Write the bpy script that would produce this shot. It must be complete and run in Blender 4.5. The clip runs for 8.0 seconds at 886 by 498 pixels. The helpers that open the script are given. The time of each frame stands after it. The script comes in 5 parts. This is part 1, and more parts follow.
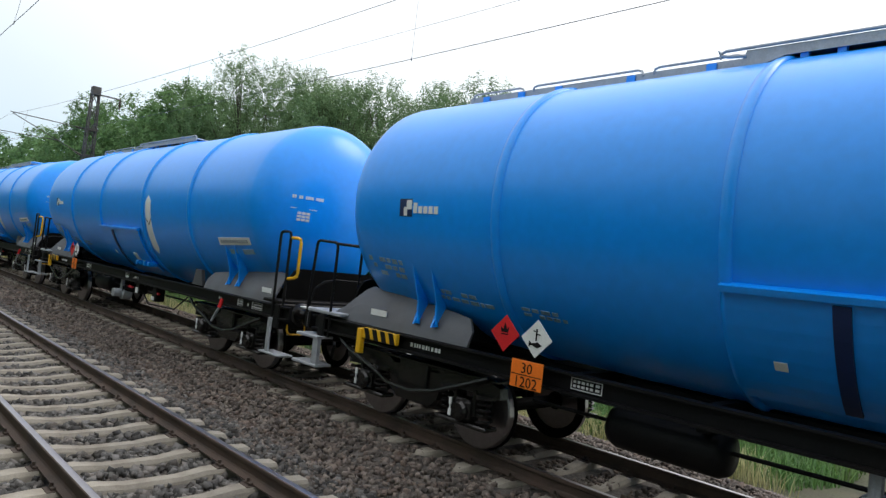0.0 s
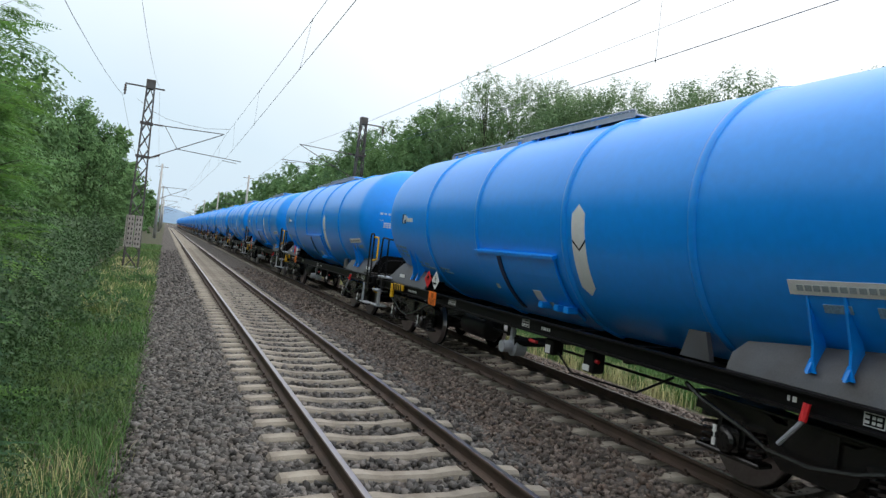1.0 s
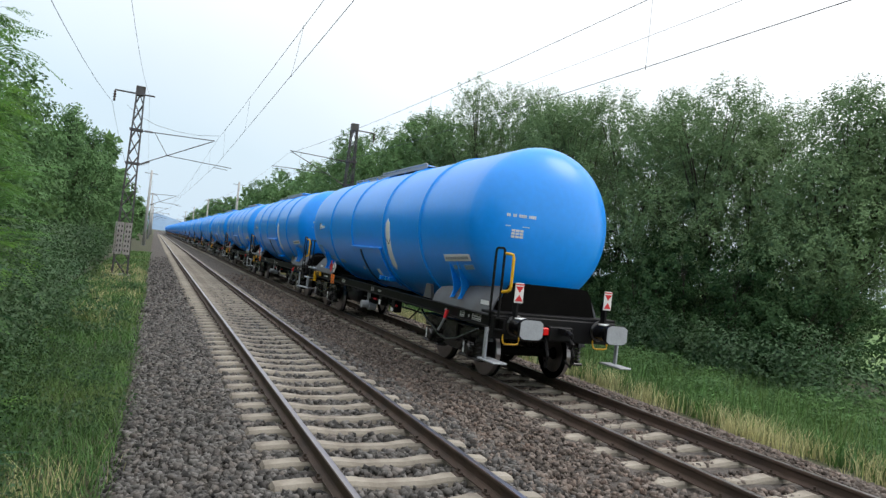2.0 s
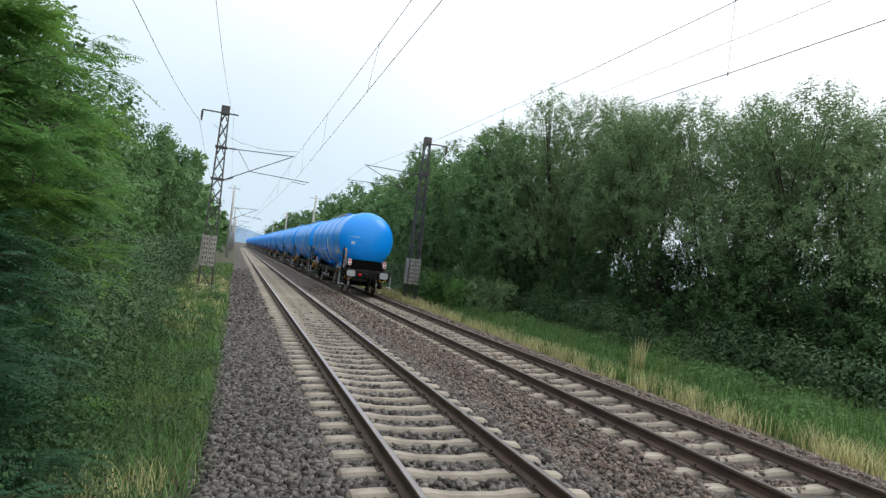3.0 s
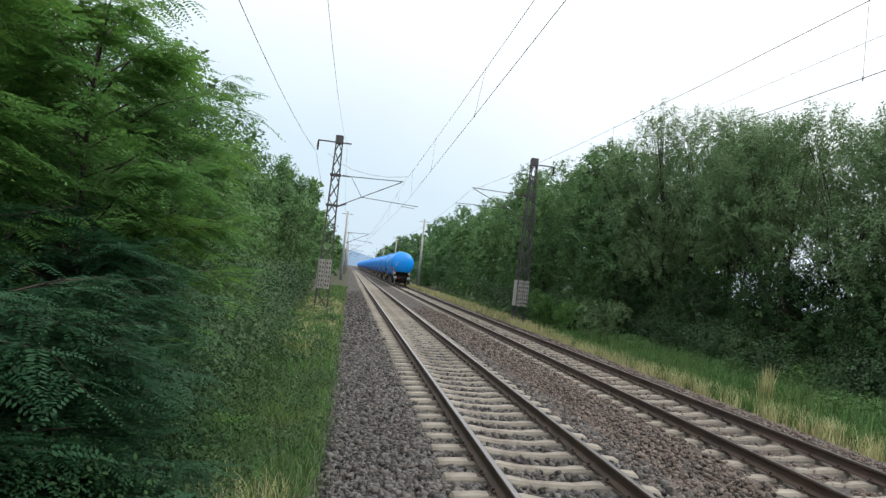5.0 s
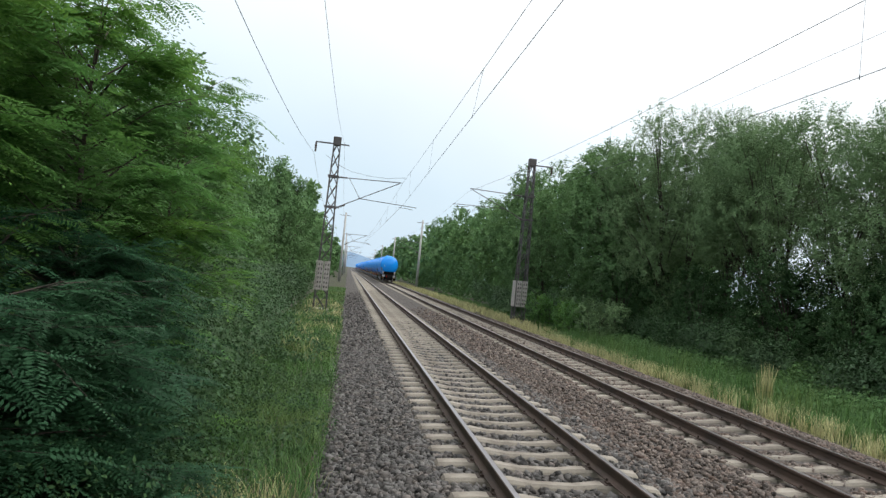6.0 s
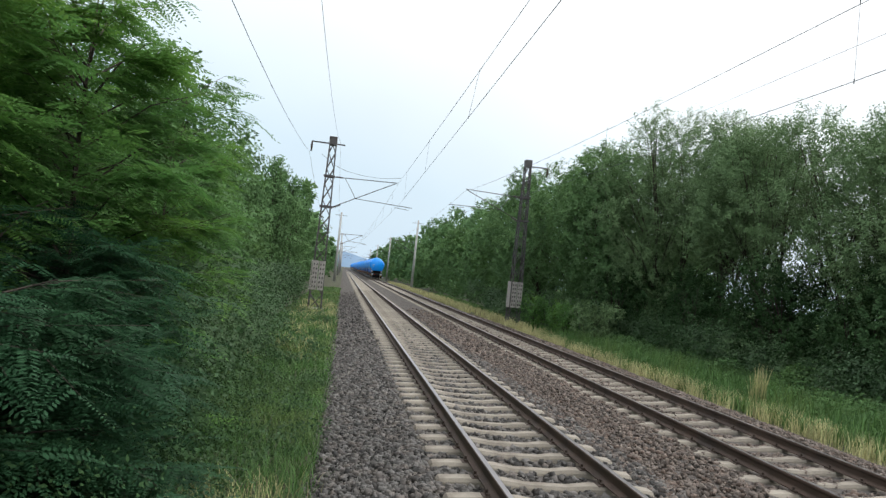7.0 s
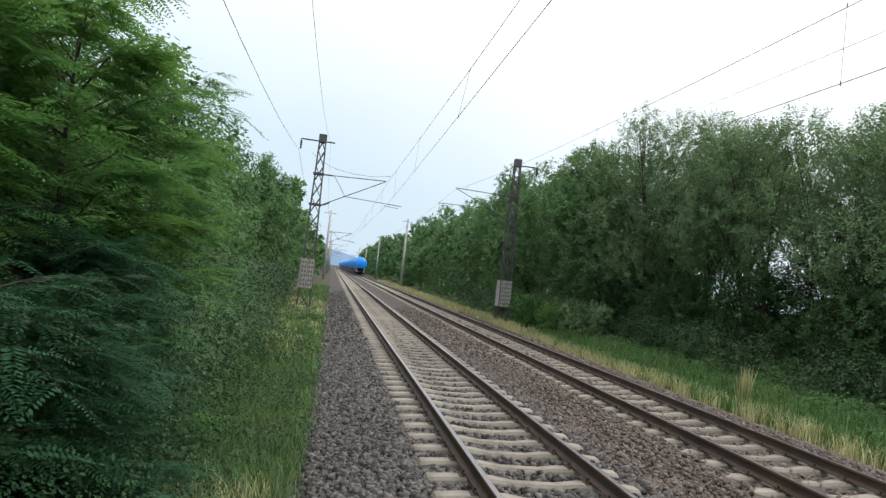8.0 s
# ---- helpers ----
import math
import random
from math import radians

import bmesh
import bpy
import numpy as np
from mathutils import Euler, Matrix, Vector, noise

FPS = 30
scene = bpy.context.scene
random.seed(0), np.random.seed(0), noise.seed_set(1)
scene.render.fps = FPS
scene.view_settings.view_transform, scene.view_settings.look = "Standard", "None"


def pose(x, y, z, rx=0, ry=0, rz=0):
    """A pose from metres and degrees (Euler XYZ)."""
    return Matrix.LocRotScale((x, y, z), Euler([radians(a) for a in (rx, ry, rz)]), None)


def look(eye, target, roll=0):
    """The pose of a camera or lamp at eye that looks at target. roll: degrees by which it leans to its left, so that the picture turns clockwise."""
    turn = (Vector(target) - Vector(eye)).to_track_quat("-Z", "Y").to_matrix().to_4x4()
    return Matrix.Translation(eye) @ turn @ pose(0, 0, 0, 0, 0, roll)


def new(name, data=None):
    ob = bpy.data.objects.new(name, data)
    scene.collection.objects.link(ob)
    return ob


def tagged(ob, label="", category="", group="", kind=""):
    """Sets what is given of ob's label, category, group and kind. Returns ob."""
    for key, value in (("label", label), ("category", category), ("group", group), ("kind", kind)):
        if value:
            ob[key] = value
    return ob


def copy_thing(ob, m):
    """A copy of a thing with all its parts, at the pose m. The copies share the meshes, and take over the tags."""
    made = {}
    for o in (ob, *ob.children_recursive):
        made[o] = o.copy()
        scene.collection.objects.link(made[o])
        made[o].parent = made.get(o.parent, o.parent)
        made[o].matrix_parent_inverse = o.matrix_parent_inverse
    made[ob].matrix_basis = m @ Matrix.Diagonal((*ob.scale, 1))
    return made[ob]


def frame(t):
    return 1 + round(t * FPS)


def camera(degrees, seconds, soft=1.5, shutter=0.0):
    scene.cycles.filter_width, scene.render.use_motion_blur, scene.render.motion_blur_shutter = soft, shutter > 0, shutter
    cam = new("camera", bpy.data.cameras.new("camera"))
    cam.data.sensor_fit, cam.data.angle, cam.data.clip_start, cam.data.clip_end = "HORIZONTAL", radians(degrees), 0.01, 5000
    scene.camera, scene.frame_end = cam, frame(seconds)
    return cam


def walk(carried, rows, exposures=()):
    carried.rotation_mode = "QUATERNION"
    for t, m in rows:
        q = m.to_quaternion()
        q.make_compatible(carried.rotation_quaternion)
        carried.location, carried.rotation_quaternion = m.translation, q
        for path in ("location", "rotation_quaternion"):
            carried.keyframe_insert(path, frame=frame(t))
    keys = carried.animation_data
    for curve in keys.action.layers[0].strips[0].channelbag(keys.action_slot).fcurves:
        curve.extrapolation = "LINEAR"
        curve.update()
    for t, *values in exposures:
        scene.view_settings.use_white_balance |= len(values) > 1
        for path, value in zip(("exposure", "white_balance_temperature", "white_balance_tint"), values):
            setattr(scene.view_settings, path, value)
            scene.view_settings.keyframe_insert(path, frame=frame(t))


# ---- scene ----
# The eye stands beside the line at x = 0, y = 0; y runs along the rails, z = 0 is the top of the rails.
cam = camera(68.4, 8.0, soft=1.4)
EYE = (0.0, 0.0, 2.047)
# seconds, yaw, pitch, roll
TURNS = [
    (0.0, -44.54, 1.77, -6.45), (0.2, -37.33, 1.61, -6.26), (0.3, -34.67, 1.40, -6.09), (0.4, -31.01, 1.18, -6.04),
    (0.5, -29.02, 1.08, -5.97), (0.6, -26.42, 0.94, -6.16), (1.0, -23.20, 0.35, -6.43), (1.2, -24.17, 0.42, -6.41),
    (2.3, -23.62, 1.19, -6.06), (2.5, -22.08, 1.25, -6.14), (3.0, -17.67, 1.34, -6.39), (3.5, -13.48, 1.55, -6.56),
    (4.0, -10.25, 1.83, -6.60), (4.5, -8.34, 2.08, -6.33), (6.0, -8.32, 2.33, -5.75), (6.5, -8.56, 2.39, -5.91),
    (7.0, -8.74, 2.42, -6.09), (7.5, -9.16, 2.42, -6.37), (8.0, -9.69, 2.40, -6.36)]
# the small sidewards sway of the one who holds it
SWAY = ((0.0, 0.2, 0.4, 0.6, 1.0, 1.2, 2.3, 2.5, 3.0, 3.5, 4.0, 8.0), (0.03, 0.03, 0.04, 0.045, 0.09, 0.09, 0.05, 0.045, 0.03, 0.02, 0.0, 0.0))
walk(cam, [(t, pose(float(np.interp(t, *SWAY)), EYE[1], EYE[2], 90 + p, r, y)) for t, y, p, r in TURNS])

X1, X2, GAUGE = 1.838, 5.971, 1.505        # near rail of each track, rail to rail
XC1, XC2 = X1 + GAUGE / 2, X2 + GAUGE / 2  # middles of the tracks

# ---- overcast sky and a soft sun ----
world = bpy.data.worlds.new("overcast_sky")
scene.world = world
world.use_nodes = True
wn, wl = world.node_tree.nodes, world.node_tree.links
sky = wn.new("ShaderNodeTexSky")
sky.sky_type, sky.sun_disc = "NISHITA", False
sky.sun_elevation, sky.sun_rotation = radians(48), radians(120)
sky.dust_density, sky.air_density = 4.0, 1.2
geo = wn.new("ShaderNodeTexCoord")
sep = wn.new("ShaderNodeSeparateXYZ")
wl.new(geo.outputs["Generated"], sep.inputs[0])
ramp = wn.new("ShaderNodeValToRGB")
ramp.color_ramp.elements[0].position, ramp.color_ramp.elements[0].color = 0.0, (0.54, 0.66, 0.77, 1)
ramp.color_ramp.elements[1].position, ramp.color_ramp.elements[1].color = 1.0, (1.85, 1.87, 1.90, 1)
for at, tone in ((0.15, (0.57, 0.69, 0.78, 1)), (0.36, (0.82, 0.87, 0.90, 1)), (0.60, (1.0, 1.02, 1.04, 1))):
    ramp.color_ramp.elements.new(at).color = tone
# the clouds are brighter overhead and towards the hidden sun
lean = wn.new("ShaderNodeMath")
lean.operation, lean.inputs[1].default_value = "MULTIPLY_ADD", 0.24
wl.new(sep.outputs["X"], lean.inputs[0])
wl.new(sep.outputs["Z"], lean.inputs[2])
cloud = wn.new("ShaderNodeTexNoise")
cloud.inputs["Scale"].default_value, cloud.inputs["Detail"].default_value = 2.2, 4.0
wl.new(geo.outputs["Generated"], cloud.inputs["Vector"])
cr = wn.new("ShaderNodeMapRange")
cr.inputs[1].default_value, cr.inputs[2].default_value, cr.inputs[3].default_value, cr.inputs[4].default_value = 0.3, 0.7, 0.96, 1.06
wl.new(cloud.outputs["Fac"], cr.inputs[0])
wl.new(lean.outputs[0], ramp.inputs[0])
cm = wn.new("ShaderNodeMixRGB")
cm.blend_type, cm.inputs[0].default_value = "MULTIPLY", 1.0
wl.new(ramp.outputs[0], cm.inputs[1])
wl.new(cr.outputs[0], cm.inputs[2])
skys = wn.new("ShaderNodeMixRGB")
skys.blend_type, skys.inputs[0].default_value = "MULTIPLY", 1.0
skys.inputs[2].default_value = (0.10, 0.10, 0.10, 1)
wl.new(sky.outputs[0], skys.inputs[1])
mixw = wn.new("ShaderNodeMixRGB")
mixw.inputs[0].default_value = 0.9
wl.new(skys.outputs[0], mixw.inputs[1])
wl.new(cm.outputs[0], mixw.inputs[2])
bg = wn["Background"]
wl.new(mixw.outputs[0], bg.inputs[0])
bg.inputs[1].default_value = 1.36
sun = new("sun", bpy.data.lights.new("sun", "SUN"))
sun.data.energy, sun.data.angle, sun.data.color = 0.9, radians(25), (1.0, 0.96, 0.9)
sun.matrix_world = look((40, -20, 50), (0, 0, 0))
scene.view_settings.exposure = 0.0


# ---- materials ----
def material(name, color, rough=0.6, metal=0.0, vary=0.15, scale=3.0, fine=60.0, bump=0.2, dark=None, coat=0.0,
             island=0.0, obj=0.0, spec=0.5, stain=0.0, trans=0.0, dist=0.01):
    """A surface with two scales of variation, a stain colour and fine relief."""
    m = bpy.data.materials.new(name)
    m.use_nodes = True
    n, l = m.node_tree.nodes, m.node_tree.links
    b = n["Principled BSDF"]
    tc = n.new("ShaderNodeTexCoord")
    n1, n2 = n.new("ShaderNodeTexNoise"), n.new("ShaderNodeTexNoise")
    n1.inputs["Scale"].default_value, n1.inputs["Detail"].default_value = scale, 5.0
    n2.inputs["Scale"].default_value, n2.inputs["Detail"].default_value = fine, 3.0
    l.new(tc.outputs["Object"], n1.inputs["Vector"])
    l.new(tc.outputs["Object"], n2.inputs["Vector"])
    add = n.new("ShaderNodeMath")
    add.operation = "ADD"
    l.new(n1.outputs["Fac"], add.inputs[0])
    l.new(n2.outputs["Fac"], add.inputs[1])
    mr = n.new("ShaderNodeMapRange")
    mr.inputs[1].default_value, mr.inputs[2].default_value = 0.7, 1.3
    mr.inputs[3].default_value, mr.inputs[4].default_value = 1 - vary, 1 + vary
    l.new(add.outputs[0], mr.inputs[0])
    value = mr.outputs[0]
    for socket, amount in (("island", island), ("object", obj)):
        if amount:
            src = n.new("ShaderNodeNewGeometry").outputs["Random Per Island"] if socket == "island" else n.new("ShaderNodeObjectInfo").outputs["Random"]
            r = n.new("ShaderNodeMapRange")
            r.inputs[3].default_value, r.inputs[4].default_value = 1 - amount, 1 + amount
            l.new(src, r.inputs[0])
            mu = n.new("ShaderNodeMath")
            mu.operation = "MULTIPLY"
            l.new(value, mu.inputs[0])
            l.new(r.outputs[0], mu.inputs[1])
            value = mu.outputs[0]
    base = n.new("ShaderNodeMixRGB")
    base.inputs[1].default_value = (*color, 1)
    base.inputs[2].default_value = (*(dark or color), 1)
    if dark:
        st = n.new("ShaderNodeTexNoise")
        st.inputs["Scale"].default_value, st.inputs["Detail"].default_value = scale * 0.6, 6.0
        l.new(tc.outputs["Object"], st.inputs["Vector"])
        sr = n.new("ShaderNodeMapRange")
        sr.inputs[1].default_value, sr.inputs[2].default_value, sr.inputs[4].default_value = 0.45, 0.7, stain
        l.new(st.outputs["Fac"], sr.inputs[0])
        l.new(sr.outputs[0], base.inputs[0])
    else:
        base.inputs[0].default_value = 0.0
    mul = n.new("ShaderNodeMixRGB")
    mul.blend_type, mul.inputs[0].default_value = "MULTIPLY", 1.0
    l.new(base.outputs[0], mul.inputs[1])
    l.new(value, mul.inputs[2])
    l.new(mul.outputs[0], b.inputs["Base Color"])
    b.inputs["Roughness"].default_value, b.inputs["Metallic"].default_value = rough, metal
    b.inputs["Specular IOR Level"].default_value = spec
    if coat:
        b.inputs["Coat Weight"].default_value, b.inputs["Coat Roughness"].default_value = coat, 0.12
    if trans:
        t, mx = n.new("ShaderNodeBsdfTranslucent"), n.new("ShaderNodeMixShader")
        mx.inputs[0].default_value = trans
        l.new(mul.outputs[0], t.inputs[0])
        l.new(b.outputs[0], mx.inputs[1])
        l.new(t.outputs[0], mx.inputs[2])
        l.new(mx.outputs[0], n["Material Output"].inputs[0])
    if bump:
        bp = n.new("ShaderNodeBump")
        bp.inputs["Strength"].default_value, bp.inputs["Distance"].default_value = bump, dist
        l.new(add.outputs[0], bp.inputs["Height"])
        l.new(bp.outputs[0], b.inputs["Normal"])
    return m


M = {
    "blue": material("blue_tank_paint", (0.001, 0.29, 0.93), 0.29, vary=0.05, scale=0.7, fine=9, bump=0.03, spec=0.6),
    "white": material("white_marking", (0.74, 0.75, 0.74), 0.5, vary=0.08, scale=6, bump=0.05),
    "palegrey": material("pale_label", (0.30, 0.34, 0.37), 0.5, vary=0.2, scale=20, bump=0.05),
    "faint": material("faded_blue_grey_label", (0.20, 0.33, 0.46), 0.5, vary=0.3, scale=25, bump=0.05),
    "navy": material("navy_marking", (0.004, 0.02, 0.09), 0.5, vary=0.1, bump=0.0),
    "grey": material("grey_saddle_paint", (0.095, 0.10, 0.112), 0.5, vary=0.15, scale=3, bump=0.08, dark=(0.07, 0.06, 0.055), stain=0.6),
    "galv": material("galvanised_steel", (0.38, 0.40, 0.43), 0.5, 0.3, vary=0.15, scale=8, bump=0.1),
    "black": material("black_frame_paint", (0.005, 0.005, 0.006), 0.5, vary=0.35, scale=4, bump=0.15, dark=(0.012, 0.010, 0.008), stain=0.6, spec=0.18),
    "bogie": material("dirty_black_cast_steel", (0.006, 0.006, 0.0065), 0.26, vary=0.4, scale=8, bump=0.3, dark=(0.02, 0.015, 0.011), stain=0.5, spec=0.6),
    "wheel": material("worn_wheel_steel", (0.005, 0.0048, 0.0045), 0.6, 0.0, vary=0.3, scale=5, bump=0.15, spec=0.03),
    "yellow": material("yellow_paint", (0.75, 0.42, 0.01), 0.45, vary=0.12, scale=6, bump=0.05),
    "red": material("red_paint", (0.62, 0.015, 0.02), 0.45, vary=0.1, scale=6, bump=0.05),
    "orange": material("orange_plate", (0.9, 0.19, 0.01), 0.5, vary=0.08, scale=9, bump=0.05),
    "rail": material("rusty_rail_side", (0.075, 0.048, 0.035), 0.75, vary=0.3, scale=3, fine=90, bump=0.3, dark=(0.035, 0.026, 0.022), stain=0.8),
    "railtop": material("polished_rail_head", (0.36, 0.335, 0.34), 0.33, 1.0, vary=0.12, scale=1.5, fine=30, bump=0.02),
    "concrete": material("sleeper_concrete", (0.285, 0.258, 0.215), 0.9, vary=0.16, scale=5, fine=90, bump=0.35, dark=(0.15, 0.125, 0.10), stain=0.8, obj=0.14),
    "clip": material("rusty_clip", (0.07, 0.05, 0.04), 0.7, 0.3, vary=0.3, scale=20, bump=0.2),
    "mast": material("weathered_mast_steel", (0.088, 0.086, 0.088), 0.7, 0.2, vary=0.3, scale=6, bump=0.2, dark=(0.05, 0.036, 0.03), stain=0.8),
    "panel": material("pale_mesh_panel", (0.36, 0.34, 0.32), 0.7, vary=0.2, scale=8, bump=0.2, dark=(0.22, 0.19, 0.17), stain=0.6),
    "pole": material("concrete_pole", (0.40, 0.40, 0.39), 0.85, vary=0.15, scale=2, bump=0.2, dark=(0.28, 0.27, 0.26), stain=0.6),
    "wire": material("weathered_copper_wire", (0.06, 0.065, 0.07), 0.6, 0.3, vary=0.1, bump=0.0),
    "insul": material("brown_insulator", (0.05, 0.03, 0.025), 0.25, vary=0.1, bump=0.0),
    "stone": material("ballast_stone", (0.086, 0.082, 0.078), 0.85, vary=0.2, scale=9, fine=70, bump=0.4, dark=(0.10, 0.082, 0.07), stain=0.7, island=0.85),
    "stone_rust": material("rusty_ballast_stone", (0.122, 0.101, 0.087), 0.85, vary=0.2, scale=9, fine=70, bump=0.4, dark=(0.10, 0.066, 0.05), stain=0.9, island=0.6),
    "bark": material("bark", (0.055, 0.042, 0.033), 0.9, vary=0.35, scale=9, fine=60, bump=0.6, dark=(0.02, 0.018, 0.015), stain=0.8),
    "leaf_willow": material("grey_green_leaf", (0.170, 0.258, 0.122), 0.7, vary=0.12, scale=0.35, bump=0.0, island=0.14, trans=0.22, dark=(0.112, 0.19, 0.084), stain=0.9, spec=0.08),
    "leaf_dark": material("dark_green_leaf", (0.114, 0.212, 0.085), 0.65, vary=0.12, scale=0.3, bump=0.0, island=0.25, trans=0.25, dark=(0.125, 0.222, 0.073), stain=0.9, spec=0.12),
    "leaf_robinia": material("fresh_green_leaflet", (0.098, 0.222, 0.06), 0.6, vary=0.15, scale=0.7, bump=0.0, island=0.2, trans=0.5, dark=(0.17, 0.31, 0.05), stain=1.0, spec=0.25),
    # bluish leaflet of the low saplings, with canopy shade put into its colour
    "leaf_blue_shaded": material("bluish_green_leaflet", (0.03, 0.086, 0.042), 0.5, vary=0.15, scale=0.9, bump=0.0, island=0.25, trans=0.35, dark=(0.04, 0.10, 0.042), stain=0.9, spec=0.12),
    "leaf_thicket": material("dark_thicket_leaf", (0.042, 0.088, 0.034), 0.7, vary=0.15, scale=0.6, bump=0.0, island=0.25, trans=0.2, dark=(0.06, 0.11, 0.04), stain=0.8, spec=0.1),
    "leaf_bush": material("shrub_leaf", (0.05, 0.11, 0.042), 0.65, vary=0.15, scale=0.9, bump=0.0, island=0.28, trans=0.3, dark=(0.085, 0.15, 0.055), stain=0.8),
    "leaf_nettle": material("nettle_leaf", (0.088, 0.172, 0.064), 0.7, vary=0.15, scale=0.8, bump=0.0, island=0.3, trans=0.3, dark=(0.12, 0.22, 0.065), stain=0.8, spec=0.15),
    "grass": material("green_grass_blade", (0.078, 0.17, 0.043), 0.7, vary=0.2, scale=0.6, bump=0.0, island=0.4, trans=0.3, dark=(0.14, 0.20, 0.055), stain=0.9),
    "straw": material("dry_grass_blade", (0.46, 0.44, 0.22), 0.7, vary=0.2, scale=0.6, bump=0.0, island=0.35, trans=0.25),
    "soil": material("soil_and_litter", (0.05, 0.055, 0.025), 0.95, vary=0.35, scale=0.8, fine=12, bump=0.5, dark=(0.05, 0.038, 0.022), stain=0.8, dist=0.05),
    "field": material("field_green", (0.085, 0.17, 0.04), 0.95, vary=0.2, scale=0.05, fine=2, bump=0.2, dark=(0.11, 0.16, 0.05), stain=0.8),
    "ballastbed": material("ballast_between_stones", (0.072, 0.064, 0.058), 0.95, vary=0.5, scale=6, fine=26, bump=0.9, dark=(0.10, 0.078, 0.065), stain=0.7, dist=0.03),
    # the distance haze is painted into this blue
    "hill": material("hazy_far_hill", (0.16, 0.24, 0.34), 1.0, vary=0.08, scale=0.004, fine=0.05, bump=0.0),
    "plaster": material("pale_plaster", (0.55, 0.52, 0.46), 0.9, vary=0.1, scale=1, bump=0.1),
    "tile": material("orange_roof_tile", (0.42, 0.12, 0.06), 0.85, vary=0.2, scale=2, fine=20, bump=0.3),
    "glass": material("dark_window_glass", (0.02, 0.025, 0.03), 0.1, vary=0.05, bump=0.0),
    "lamp": material("red_lens", (0.7, 0.01, 0.01), 0.2, vary=0.05, bump=0.0),
}


# ---- mesh helpers ----
def part(name, bm, mat, parent=None, label="", smooth=False):
    """Links a bmesh as one mesh object, under a thing if one is given."""
    me = bpy.data.meshes.new(name)
    bmesh.ops.recalc_face_normals(bm, faces=bm.faces)
    bm.to_mesh(me)
    bm.free()
    for one in (mat if isinstance(mat, (list, tuple)) else (mat,)):
        me.materials.append(M[one])
    if smooth:
        me.shade_smooth()
    ob = new(name, me)
    if parent:
        ob.parent = parent
    if label:
        ob["label"] = label
    return ob


def again(ob, m, parent):
    """The same mesh once more as another part."""
    o = new(ob.name.split(".")[0], ob.data)
    o.parent, o.matrix_basis = parent, m
    if "label" in ob:
        o["label"] = ob["label"]
    return o


def box(bm, x0, x1, y0, y1, z0, z1, bevel=0.0, m=None):
    r = bmesh.ops.create_cube(bm, size=1.0, matrix=Matrix.Translation(((x0 + x1) / 2, (y0 + y1) / 2, (z0 + z1) / 2)) @ Matrix.Diagonal((abs(x1 - x0), abs(y1 - y0), abs(z1 - z0), 1)))
    vs = r["verts"]
    if bevel:
        es = {e for v in vs for e in v.link_edges}
        out = bmesh.ops.bevel(bm, geom=list(es), offset=bevel, segments=1, affect="EDGES")
        vs = out["verts"]
    if m is not None:
        bmesh.ops.transform(bm, matrix=m, verts=list({v for v in vs}))
    return vs


def rod(bm, a, b, r0, r1=None, n=8):
    """A round bar from a to b."""
    a, b = Vector(a), Vector(b)
    d = b - a
    m = Matrix.Translation((a + b) / 2) @ d.to_track_quat("Z", "Y").to_matrix().to_4x4()
    bmesh.ops.create_cone(bm, cap_ends=True, segments=n, radius1=r0, radius2=r0 if r1 is None else r1, depth=d.length, matrix=m)


def tube(bm, pts, r, n=8):
    """A bent bar through the points, one ring a point."""
    pts = [Vector(p) for p in pts]
    rings = []
    for i, p in enumerate(pts):
        d = (pts[min(i + 1, len(pts) - 1)] - pts[max(i - 1, 0)]).normalized()
        side = d.cross(Vector((0.31, 0.17, 0.93))).normalized()
        up = side.cross(d)
        rr = r[i] if isinstance(r, (list, tuple)) else r
        rings.append([bm.verts.new(p + side * rr * math.cos(2 * math.pi * k / n) + up * rr * math.sin(2 * math.pi * k / n)) for k in range(n)])
    for a, b in zip(rings, rings[1:]):
        for k in range(n):
            bm.faces.new((a[k], a[(k + 1) % n], b[(k + 1) % n], b[k]))
    bm.faces.new(rings[0][::-1]), bm.faces.new(rings[-1])


def lathe(bm, profile, n=24, axis="Y", centre=(0, 0, 0)):
    """Turns (radius, along) points round an axis through centre."""
    c = Vector(centre)

    def at(r, a, k):
        u, v = r * math.cos(2 * math.pi * k / n), r * math.sin(2 * math.pi * k / n)
        return c + (Vector((u, a, v)) if axis == "Y" else Vector((a, u, v)) if axis == "X" else Vector((u, v, a)))
    rings = [[bm.verts.new(at(r, a, k)) for k in range(n)] if r > 1e-6 else [bm.verts.new(at(0, a, 0))] for r, a in profile]
    for p, q in zip(rings, rings[1:]):
        for k in range(n):
            f = [p[k % len(p)], p[(k + 1) % len(p)], q[(k + 1) % len(q)], q[k % len(q)]]
            f = list(dict.fromkeys(f))
            if len(f) > 2:
                bm.faces.new(f)
    for ring in (rings[0], rings[-1]):
        if len(ring) > 2:
            bm.faces.new(ring)


def prism(bm, outline, x0, x1, axis="X"):
    """A flat outline (two coordinates) given thickness along an axis."""
    def at(u, v, w):
        return (w, u, v) if axis == "X" else (u, w, v) if axis == "Y" else (u, v, w)
    a = [bm.verts.new(at(u, v, x0)) for u, v in outline]
    b = [bm.verts.new(at(u, v, x1)) for u, v in outline]
    bm.faces.new(a[::-1]), bm.faces.new(b)
    for i in range(len(a)):
        j = (i + 1) % len(a)
        bm.faces.new((a[i], a[j], b[j], b[i]))


